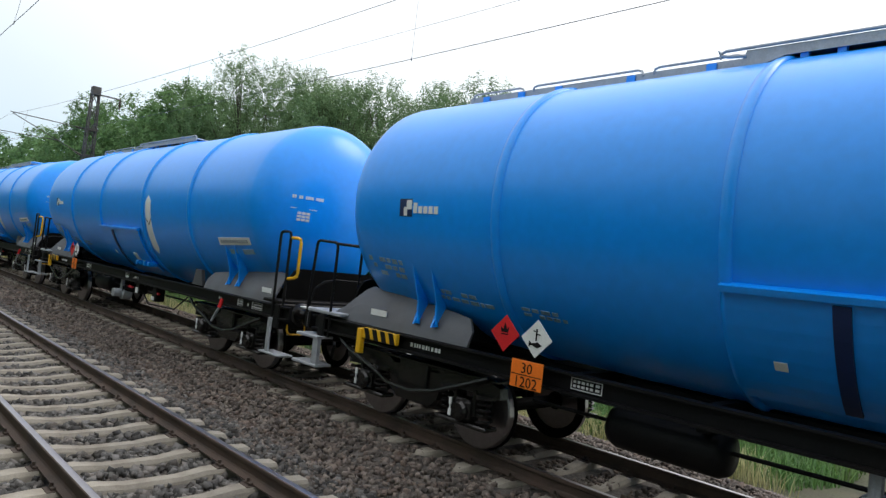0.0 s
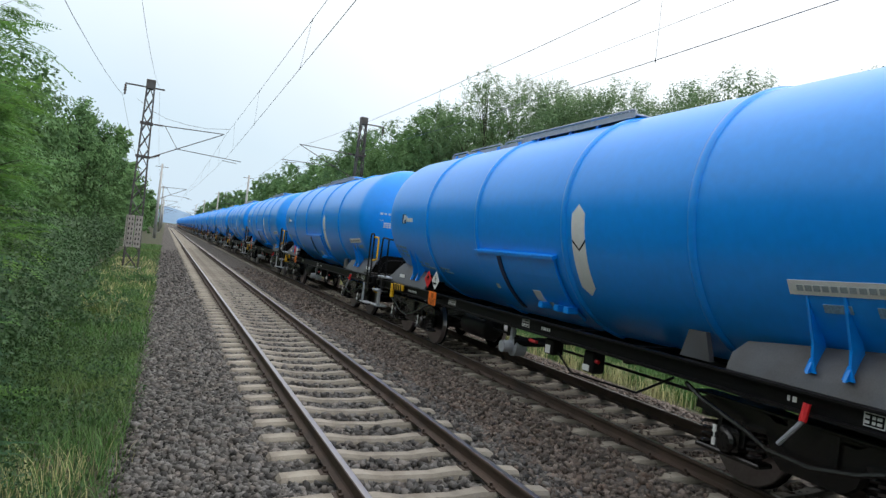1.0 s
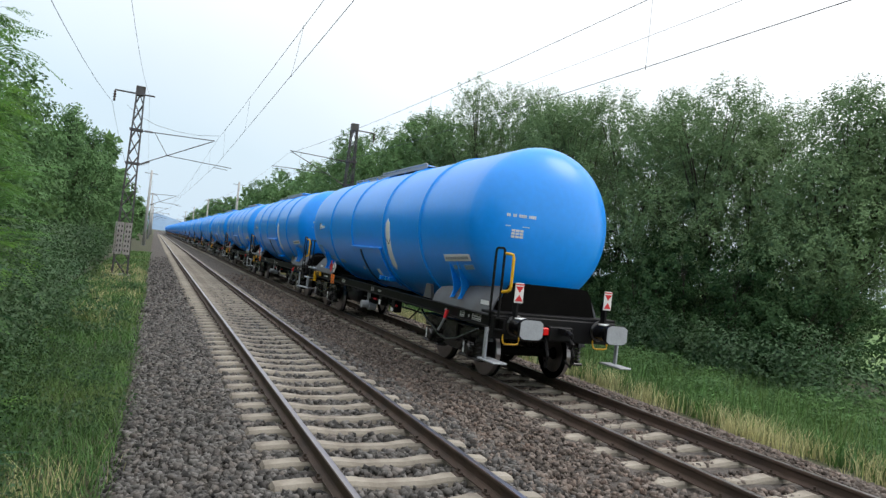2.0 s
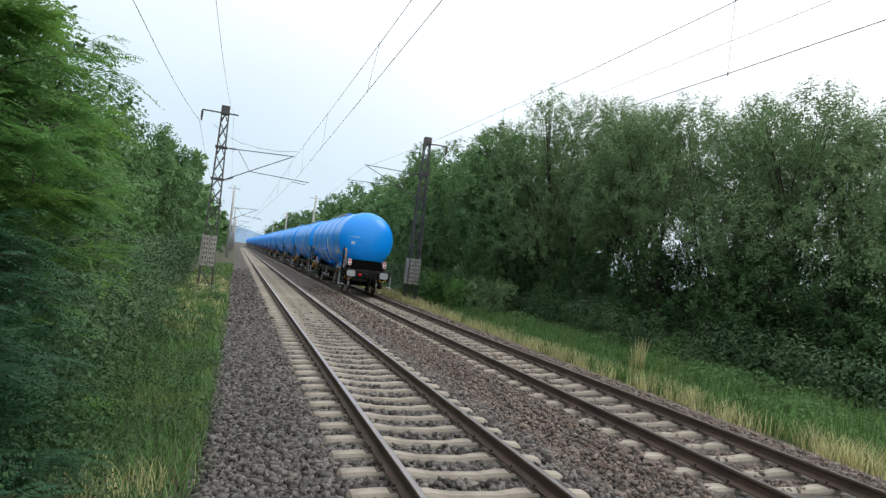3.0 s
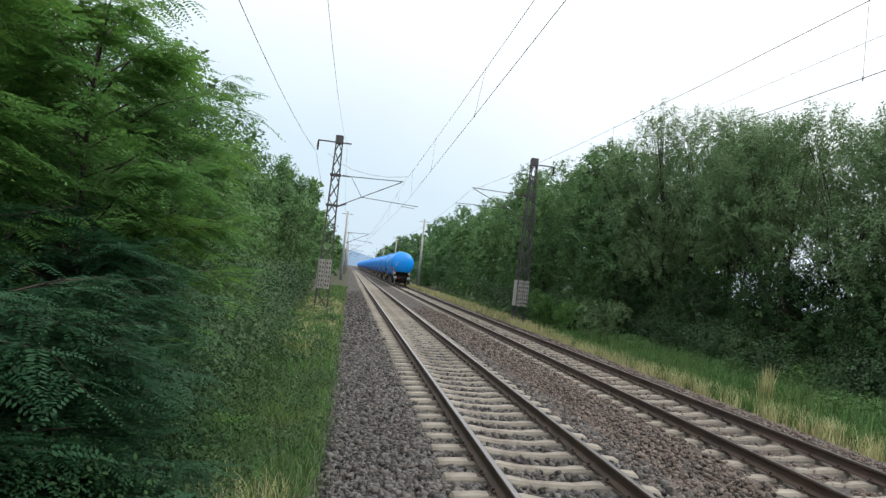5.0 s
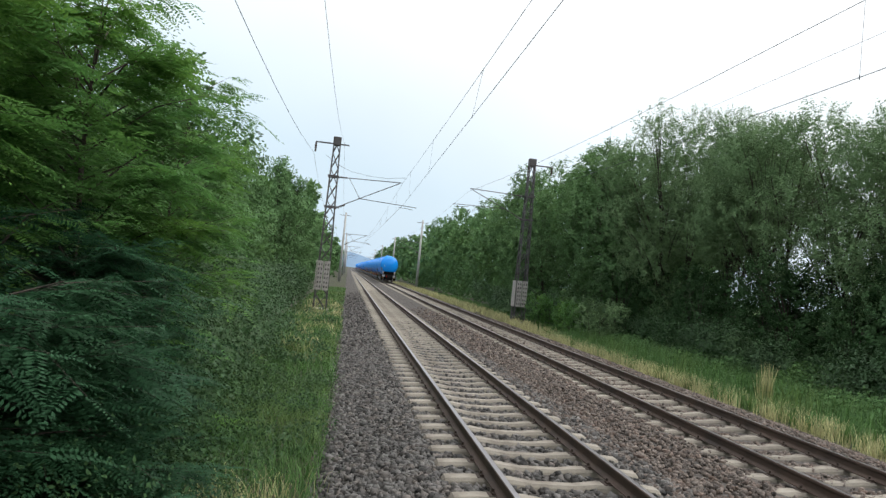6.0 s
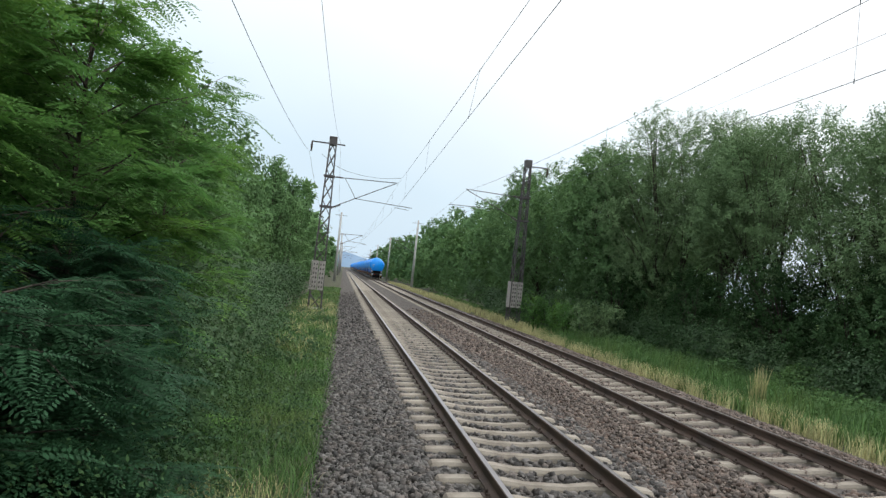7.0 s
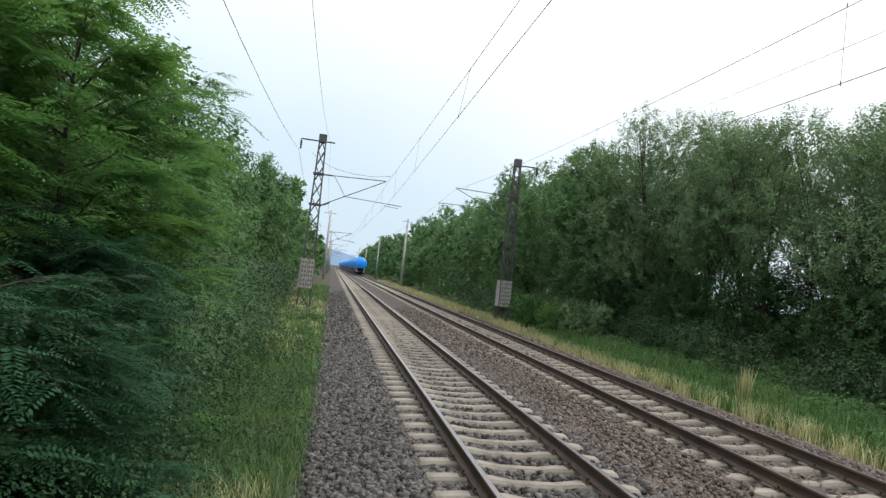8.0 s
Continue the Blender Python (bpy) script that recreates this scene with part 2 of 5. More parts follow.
def mesh_from(name, verts, faces, mat, label="", category="", kind="", parent=None, smooth=False):
    """An object from arrays: verts (n, 3), faces (m, 3 or 4)."""
    verts, faces = np.asarray(verts, np.float32), np.asarray(faces, np.int32)
    me = bpy.data.meshes.new(name)
    k = faces.shape[1]
    me.vertices.add(len(verts)), me.loops.add(faces.size), me.polygons.add(len(faces))
    me.vertices.foreach_set("co", verts.ravel())
    me.loops.foreach_set("vertex_index", faces.ravel())
    me.polygons.foreach_set("loop_start", np.arange(len(faces), dtype=np.int32) * k)
    me.update(calc_edges=True)
    me.validate()
    me.materials.append(M[mat])
    if smooth:
        me.shade_smooth()
    ob = new(name, me)
    if parent:
        ob.parent = parent
    return tagged(ob, label, category, "", kind)


def empty(name, label, category, group=""):
    return tagged(new(name), label, category, group)


# ---- ground: one sheet to the horizon, with the raised ballast bed on it ----
def ground_z(x):
    return float(np.interp(x, [-60, -8, -2.5, -0.6, 0.3, 9.6, 10.6, 13.5, 18, 60], [-0.5, -0.75, -0.6, -0.52, -0.55, -0.6, -0.62, -0.95, -1.0, -0.9]))


def strips(name, xs, ys, zf, mat, label, category, rough=0.0):
    """A sheet of quads over the lines xs and ys."""
    v = []
    for y in ys:
        for x in xs:
            wob = noise.noise((x * 0.9, y * 0.9, 3.0)) * rough + noise.noise((x * 4.1, y * 4.1, 7.0)) * rough * 0.4
            v.append((x, y, zf(x) + wob))
    n = len(xs)
    f = [(j * n + i, j * n + i + 1, (j + 1) * n + i + 1, (j + 1) * n + i) for j in range(len(ys) - 1) for i in range(n - 1)]
    return mesh_from(name, v, f, mat, label, category, "structure", smooth=True)


far_ys = [-400, -120, -40] + list(np.arange(-20, 60, 1.0)) + [60, 70, 85, 100, 130, 170, 230, 320, 450, 700, 1200, 2200]
ground = strips("ground", [-1500, -400, -120, -60, -30, -15, -8, -5, -3.5, -2.5, -1.6, -0.9, -0.4, 0.1, 0.6, 2, 5, 8, 9.4, 9.9, 10.4, 11, 12, 13.5, 15, 18, 24, 30, 40, 60, 120, 400, 1500],
                far_ys, ground_z, "soil", "dark soil under grass and scrub beside the railway", "ground", 0.05)
field = strips("field_ground", [26, 32, 40, 60, 100, 200, 500, 1400], [-300, -100, -40, -20, 0, 20, 40, 80, 200, 600, 1500],
               lambda x: -0.82, "field", "flat green farm field beyond the trees", "field", 0.03)


def bed_z(x):
    return float(np.interp(x, [-0.35, 0.0, 1.15, 1.4, 4.1, 4.5, 5.2, 5.52, 5.75, 8.3, 8.7, 9.9, 10.5],
                           [-0.66, -0.50, -0.27, -0.27, -0.27, -0.28, -0.20, -0.20, -0.25, -0.25, -0.26, -0.56, -0.72]))


bed_xs = [-0.35, 0.0, 0.25, 0.5, 0.75, 1.0, 1.2, 1.5, 2.0, 2.6, 3.2, 3.8, 4.2, 4.5, 4.8, 5.0, 5.2, 5.35, 5.52, 5.65, 5.8, 6.4, 7.0, 7.6, 8.1, 8.5, 8.8, 9.1, 9.4, 9.7, 10.0, 10.5]
ballast_bed = strips("ballast_bed", bed_xs, [-60] + list(np.arange(-15, 60, 0.3)) + [60, 64, 70, 80, 95, 120, 160, 220, 320, 480, 700, 1000],
                     bed_z, "ballastbed", "crushed stone ballast bed under both tracks", "ballast", 0.018)

SLEEPER_STEP, SLEEPER_0 = 0.6, 6.744


def scatter_stones(name, count, x_range, y_range, size, mat, label, seed, thin=0.0):
    """Crushed stones, each a small uneven block, lying on the bed between the sleepers."""
    rng = np.random.default_rng(seed)
    x, y = rng.uniform(*x_range, count), rng.uniform(y_range[0], y_range[1], count)
    keep = np.ones(count, bool)
    for c, half, clear in ((XC1, 1.33, 0.125), (XC2, 1.3, 0.112)):
        phase = np.abs((y - SLEEPER_0 + 0.3) % SLEEPER_STEP - 0.3)
        keep &= ~((np.abs(x - c) < half) & (phase < clear))
        for s in (-1, 1):
            keep &= ~(np.abs(x - c - s * GAUGE / 2) < 0.09)
    keep &= rng.uniform(size=count) < np.interp(y, [y_range[0], y_range[1] - thin, y_range[1]], [1, 1, 0.0 if thin else 1])
    x, y = x[keep], y[keep]
    n = len(x)
    z = np.interp(x, [-0.35, 0.0, 1.15, 1.4, 4.1, 4.5, 5.2, 5.52, 5.75, 8.3, 8.7, 9.9, 10.5], [-0.66, -0.50, -0.27, -0.27, -0.27, -0.28, -0.20, -0.20, -0.25, -0.25, -0.26, -0.56, -0.72])
    corner = np.array([[-1, -1, -1], [1, -1, -1], [1, 1, -1], [-1, 1, -1], [-1, -1, 1], [1, -1, 1], [1, 1, 1], [-1, 1, 1]], float) * 0.5
    s = rng.uniform(size[0], size[1], (n, 1, 1)) * rng.uniform(0.6, 1.25, (n, 1, 3))
    p = (corner[None] + rng.uniform(-0.24, 0.24, (n, 8, 3))) * s
    a, b = rng.uniform(0, 6.283, n), rng.uniform(-0.9, 0.9, n)
    ca, sa, cb, sb = np.cos(a), np.sin(a), np.cos(b), np.sin(b)
    q = np.stack([p[..., 0], p[..., 1] * cb[:, None] - p[..., 2] * sb[:, None], p[..., 1] * sb[:, None] + p[..., 2] * cb[:, None]], -1)
    q = np.stack([q[..., 0] * ca[:, None] - q[..., 1] * sa[:, None], q[..., 0] * sa[:, None] + q[..., 1] * ca[:, None], q[..., 2]], -1)
    q += np.stack([x, y, z + rng.uniform(-0.012, 0.028, n)], -1)[:, None]
    quads = np.array([[0, 3, 2, 1], [4, 5, 6, 7], [0, 1, 5, 4], [1, 2, 6, 5], [2, 3, 7, 6], [3, 0, 4, 7]])
    f = (quads[None] + (np.arange(n) * 8)[:, None, None]).reshape(-1, 4)
    return mesh_from(name, q.reshape(-1, 3), f, mat, label, "ballast", "stuff")


scatter_stones("ballast_stones", 24000, (-0.25, 1.5), (4.0, 20), (0.03, 0.066), "stone", "loose grey crushed stones on the ballast shoulder", 1)
scatter_stones("ballast_stones", 15000, (1.3, 4.3), (4.0, 20), (0.035, 0.075), "stone", "grey crushed stones between concrete sleepers", 2)
scatter_stones("ballast_stones", 38000, (3.9, 10.2), (1.0, 19), (0.03, 0.062), "stone_rust", "rust-brown crushed stones between the two tracks", 3)
scatter_stones("ballast_stones", 6500, (-0.2, 1.4), (20, 62), (0.05, 0.095), "stone", "grey crushed stones on the ballast shoulder", 4, 38)
scatter_stones("ballast_stones", 4500, (1.4, 4.2), (20, 34), (0.035, 0.07), "stone", "grey crushed stones between the sleepers", 5, 12)
scatter_stones("ballast_stones", 11000, (4.1, 10.2), (19, 44), (0.05, 0.095), "stone_rust", "brown crushed stones along the far track", 6, 22)
scatter_stones("ballast_stones", 4000, (-0.25, 4.2), (-6, 4), (0.04, 0.085), "stone", "grey crushed stones beside the track", 7)


# ---- rails ----
def rail(x):
    bm = bmesh.new()
    half = [(0.075, -0.172), (0.075, -0.160), (0.022, -0.142), (0.009, -0.128), (0.008, -0.055), (0.016, -0.044), (0.036, -0.036), (0.037, -0.008), (0.029, -0.001), (0.012, 0.0)]
    outline = [(u, v) for u, v in half] + [(-u, v) for u, v in reversed(half)]
    ys = [-40, 0, 30, 80, 200, 500, 1000]
    rings = [[bm.verts.new((x + u, y, v)) for u, v in outline] for y in ys]
    for a, b in zip(rings, rings[1:]):
        for k in range(len(a)):
            f = bm.faces.new((a[k], a[(k + 1) % len(a)], b[(k + 1) % len(a)], b[k]))
            f.material_index = 1 if k in (8, 9, 10) else 0
    bm.faces.new(rings[0]), bm.faces.new(rings[-1][::-1])
    ob = part("rail", bm, ("rail", "railtop"))
    return tagged(ob, "rusty steel rail with a polished running surface", "rail", "rails", "structure")


for x in (X1, X1 + GAUGE, X2, X2 + GAUGE):
    rail(x)


# ---- sleepers ----
def sleeper_mesh(bm, at=(0, 0)):
    """A concrete sleeper, dipped in the middle, with chamfered flanks."""
    us = [-1.30, -1.27, -1.0, -0.50, -0.25, 0.25, 0.50, 1.0, 1.27, 1.30]
    tops = [-0.235, -0.20, -0.180, -0.180, -0.212, -0.212, -0.180, -0.180, -0.20, -0.235]
    wid = [0.075, 0.088, 0.088, 0.083, 0.07, 0.07, 0.083, 0.088, 0.088, 0.075]
    rings = []
    for u, t, w in zip(us, tops, wid):
        rings.append([bm.verts.new((at[0] + u, at[1] + v, z)) for v, z in ((-w - 0.04, -0.36), (-w - 0.012, t - 0.035), (-w + 0.012, t), (w - 0.012, t), (w + 0.012, t - 0.035), (w + 0.04, -0.36))])
    for a, b in zip(rings, rings[1:]):
        for k in range(5):
            bm.faces.new((a[k], a[k + 1], b[k + 1], b[k]))
    bm.faces.new(rings[0]), bm.faces.new(rings[-1][::-1])


def fastening_mesh(bm, s):
    """Rail pad, base plate and the spring clips with bolts on both sides of one rail."""
    x = s * GAUGE / 2
    box(bm, x - 0.15, x + 0.15, -0.075, 0.075, -0.186, -0.173, 0.003)
    for d in (-1, 1):
        box(bm, x + d * 0.07, x + d * 0.115, -0.05, 0.05, -0.175, -0.148, 0.006)
        rod(bm, (x + d * 0.1, 0, -0.17), (x + d * 0.1, 0, -0.115), 0.016, n=6)


bm = bmesh.new()
sleeper_mesh(bm)
sleeper_one = part("sleeper", bm, "concrete")
tagged(sleeper_one, "pale concrete sleeper bedded in crushed stone", "sleeper", "sleepers under the tracks")
for s in (-1, 1):
    bm = bmesh.new()
    fastening_mesh(bm, s)
    part("fastening", bm, "clip", sleeper_one, "rusty steel rail clip")
sleeper_one.matrix_basis = pose(XC1, SLEEPER_0, 0)
for xc, first, offset in ((XC1, -34, 0.0), (XC2, -34, 0.17)):
    for i in range(first, 100):
        if not (xc == XC1 and i == 0):
            copy_thing(sleeper_one, pose(xc, SLEEPER_0 + offset + i * SLEEPER_STEP, random.uniform(-0.004, 0.004), 0, random.uniform(-0.2, 0.2), random.uniform(-0.6, 0.6)))
v0, f0 = [], []
bm = bmesh.new()
sleeper_mesh(bm)
bm.verts.index_update()
sv, sf = np.array([v.co[:] for v in bm.verts]), np.array([[v.index for v in f.verts] for f in bm.faces if len(f.verts) == 4])
bm.free()
for xc, offset in ((XC1, 0.0), (XC2, 0.17)):
    for i in range(100, 480):
        f0.append(sf + len(sv) * len(v0))
        v0.append(sv + np.array([xc, SLEEPER_0 + offset + i * SLEEPER_STEP, 0]))
mesh_from("far_sleepers", np.concatenate(v0), np.concatenate(f0), "concrete", "far concrete sleepers running to the horizon", "sleeper", "stuff")


# ---- tank wagon; origin on the rail top under its rear buffer faces, y forward ----
LOB = 15.65
PITCH = 15.5  # from wagon to wagon, with the buffers pressed in
TR, TZ = 1.5, 2.88
Y_REAR, DOME = 0.95, 0.64


def sag(u):
    """How far the belly of the tank hangs lower towards its middle outlet."""
    return 0.29 * max(0.0, 1 - (abs(u - LOB / 2) / 6.6) ** 3)


def belly(bm):
    for v in bm.verts:
        if v.co.z < TZ:
            v.co.z -= sag(v.co.y) * (TZ - v.co.z) / TR


def tank_point(u, ang, off=0.0):
    """A point on the barrel: ang from straight out on the near side (0) downwards (+), in degrees."""
    a = radians(ang)
    return Vector((-(TR + off) * math.cos(a), u, TZ - (TR + off + max(0.0, sag(u)) * (a > 0)) * math.sin(a)))


def patch(bm, u0, u1, a0, a1, off, nu=1, na=6, thick=0.006):
    """A thin curved plate lying on the barrel."""
    def grid(o):
        return [[bm.verts.new(tank_point(u0 + (u1 - u0) * i / nu, a0 + (a1 - a0) * j / na, o)) for j in range(na + 1)] for i in range(nu + 1)]
    top, low = grid(off + thick), grid(off - 0.01)
    for g in (top, low):
        for i in range(nu):
            for j in range(na):
                bm.faces.new((g[i][j], g[i + 1][j], g[i + 1][j + 1], g[i][j + 1]))
    for i in range(nu):
        for j in (0, na):
            bm.faces.new((top[i][j], top[i + 1][j], low[i + 1][j], low[i][j]))
    for j in range(na):
        for i in (0, nu):
            bm.faces.new((top[i][j], top[i][j + 1], low[i][j + 1], low[i][j]))


def tank_profile():
    pts = [(0.0, Y_REAR)]
    for k in range(1, 13):
        t = k / 12 * math.pi / 2
        pts.append((TR * math.sin(t), Y_REAR + DOME * (1 - math.cos(t))))
    pts += [(TR, y) for y in (1.9, 2.3, 2.8, 3.4, 4.2, 5.2, 6.4, LOB / 2)]
    return pts + [(r, LOB - y) for r, y in reversed(pts[:-1])]


def make_bogie(wagon, y):
    """Two-axle bogie: cast side frames, axle boxes carried between pairs of coil springs, wheels inside."""
    bogie = new("bogie")
    bogie.parent = wagon
    bogie.matrix_basis = pose(0, y, 0)
    for s in (-1, 1):
        x = s * 1.0
        bm = bmesh.new()
        side = [(-1.42, 0.68), (-1.40, 0.80), (-1.20, 0.86), (-0.55, 0.86), (-0.40, 0.78), (0.40, 0.78), (0.55, 0.86), (1.20, 0.86), (1.40, 0.80), (1.42, 0.68),
                (0.50, 0.68), (0.42, 0.46), (0.30, 0.36), (-0.30, 0.36), (-0.42, 0.46), (-0.50, 0.68)]
        prism(bm, side, x - 0.07, x + 0.07)
        box(bm, x - 0.13, x + 0.13, -1.40, 1.40, 0.85, 0.885, 0.008)
        box(bm, x - 0.12, x + 0.12, -0.26, 0.26, 0.52, 0.90, 0.02)
        for d in (-1, 1):
            for e in (-0.15, 0.15):
                box(bm, x - 0.09, x + 0.09 + 0.03 * (s > 0), d * 0.9 + e - 0.025, d * 0.9 + e + 0.025, 0.42, 0.72, 0.006)
            for e in (-0.29, 0.29):
                lathe(bm, [(0.0, 0.645), (0.12, 0.645), (0.12, 0.69), (0.0, 0.69)], 10, "Z", (x + s * 0.04, d * 0.9 + e, 0))
        part("side_frame", bm, "bogie", bogie)
        for d in (-1, 1):
            bm = bmesh.new()
            box(bm, x - 0.12 + s * 0.03, x + 0.12 + s * 0.03, d * 0.9 - 0.13, d * 0.9 + 0.13, 0.33, 0.60, 0.04)
            box(bm, x - 0.11 + s * 0.04, x + 0.11 + s * 0.04, d * 0.9 - 0.41, d * 0.9 + 0.41, 0.295, 0.345, 0.015)
            lathe(bm, [(0.0, s * 0.20 + x), (0.095, s * 0.20 + x), (0.12, s * 0.17 + x), (0.12, x)], 14, "X", (0, d * 0.9, 0.46))
            for k in range(6):
                a = k * math.pi / 3 + 0.3
                c = (d * 0.9 + 0.07 * math.cos(a), 0.46 + 0.07 * math.sin(a))
                rod(bm, (x + s * 0.195, *c), (x + s * 0.213, *c), 0.013, n=6)
            axle_box = part("axle_box", bm, "bogie", bogie)
            bm = bmesh.new()
            c = d * 0.9 + 0.1
            prism(bm, [(c - 0.018, 0.39), (c + 0.018, 0.39), (c + 0.018, 0.465), (c + 0.002, 0.467), (c + 0.002, 0.518), (c + 0.018, 0.52), (c + 0.018, 0.595), (c - 0.018, 0.595), (c - 0.018, 0.52), (c - 0.002, 0.518), (c - 0.002, 0.467), (c - 0.018, 0.465)], x + s * 0.2, x + s * 0.216)
            part("mark", bm, "white", axle_box, "white painted inspection mark")
            for e in (-0.29, 0.29):
                bm = bmesh.new()
                c = Vector((x + s * 0.04, d * 0.9 + e, 0))
                tube(bm, [c + Vector((0.088 * math.cos(k * 0.9), 0.088 * math.sin(k * 0.9), 0.35 + 0.0097 * k)) for k in range(31)], 0.019, 5)
                part("coil_spring", bm, "bogie", bogie)
    bm = bmesh.new()
    box(bm, -1.0, 1.0, -0.22, 0.22, 0.56, 0.84, 0.03)
    part("bolster", bm, "bogie", bogie)
    for d in (-1, 1):
        bm = bmesh.new()
        rod(bm, (-1.0, d * 0.9, 0.46), (1.0, d * 0.9, 0.46), 0.08, n=12)
        part("axle", bm, "wheel", bogie)
        for s in (-1, 1):
            bm = bmesh.new()
            w = s * GAUGE / 2
            lathe(bm, [(0.0, w + s * 0.07), (0.11, w + s * 0.07), (0.13, w + s * 0.03), (0.36, w + s * 0.01), (0.385, w + s * 0.058), (0.452, w + s * 0.062), (0.46, w + s * 0.05), (0.463, w - s * 0.035), (0.49, w - s * 0.05), (0.488, w - s * 0.068), (0.38, w - s * 0.07), (0.36, w - s * 0.02), (0.12, w - s * 0.03), (0.0, w - s * 0.05)], 28, "X", (0, d * 0.9, 0.46))
            wheel = part("wheel", bm, "wheel", bogie, smooth=False)
            bm = bmesh.new()
            lathe(bm, [(0.452, w + s * 0.066), (0.4665, w + s * 0.052), (0.4665, w - s * 0.03), (0.455, w - s * 0.03)], 28, "X", (0, d * 0.9, 0.46))
            part("tread", bm, "railtop", wheel, "polished running tread")
        bm = bmesh.new()
        box(bm, -0.88, 0.88, d * 0.36 - 0.035, d * 0.36 + 0.035, 0.40, 0.48, 0.01)
        for s in (-1, 1):
            box(bm, s * 0.68, s * 0.80, d * 0.41 - 0.05, d * 0.41 + 0.05, 0.30, 0.58, 0.015)
            rod(bm, (s * 0.6, d * 0.36, 0.44), (s * 0.55, d * 0.3, 0.82), 0.02, n=6)
        part("brake_beam", bm, "bogie", bogie)
    for s in (-1, 1):
        bm = bmesh.new()
        tube(bm, [(s * 1.17, -1.30, 0.90), (s * 1.2, -1.0, 0.78), (s * 1.21, -0.5, 0.60), (s * 1.21, -0.1, 0.52), (s * 1.21, 0.35, 0.54), (s * 1.2, 0.62, 0.64), (s * 1.19, 1.2, 0.80), (s * 1.16, 1.5, 0.92)], 0.026, 7)
        part("brake_pipe", bm, "bogie", bogie)
    return bogie


def hoop(bm, pts, r=0.02):
    """A bent grab rail with rounded corners."""
    pts = [Vector(p) for p in pts]
    out = [pts[0]]
    for a, b, c in zip(pts, pts[1:], pts[2:]):
        p, q = b + (a - b).normalized() * 0.07, b + (c - b).normalized() * 0.07
        out += [p, (p + q) / 4 + b / 2, q]
    tube(bm, out + [pts[-1]], r, 8)


def words(bm, text, size, m):
    """Flat lettering in the built-in font, added to a bmesh."""
    cu = bpy.data.curves.new("words", "FONT")
    cu.body, cu.size, cu.align_x, cu.extrude, cu.resolution_u = text, size, "CENTER", 0.001, 2
    ob = bpy.data.objects.new("words", cu)
    me = bpy.data.meshes.new_from_object(ob)
    me.transform(m)
    bm.from_mesh(me)
    bpy.data.objects.remove(ob)
    bpy.data.curves.remove(cu)
    bpy.data.meshes.remove(me)


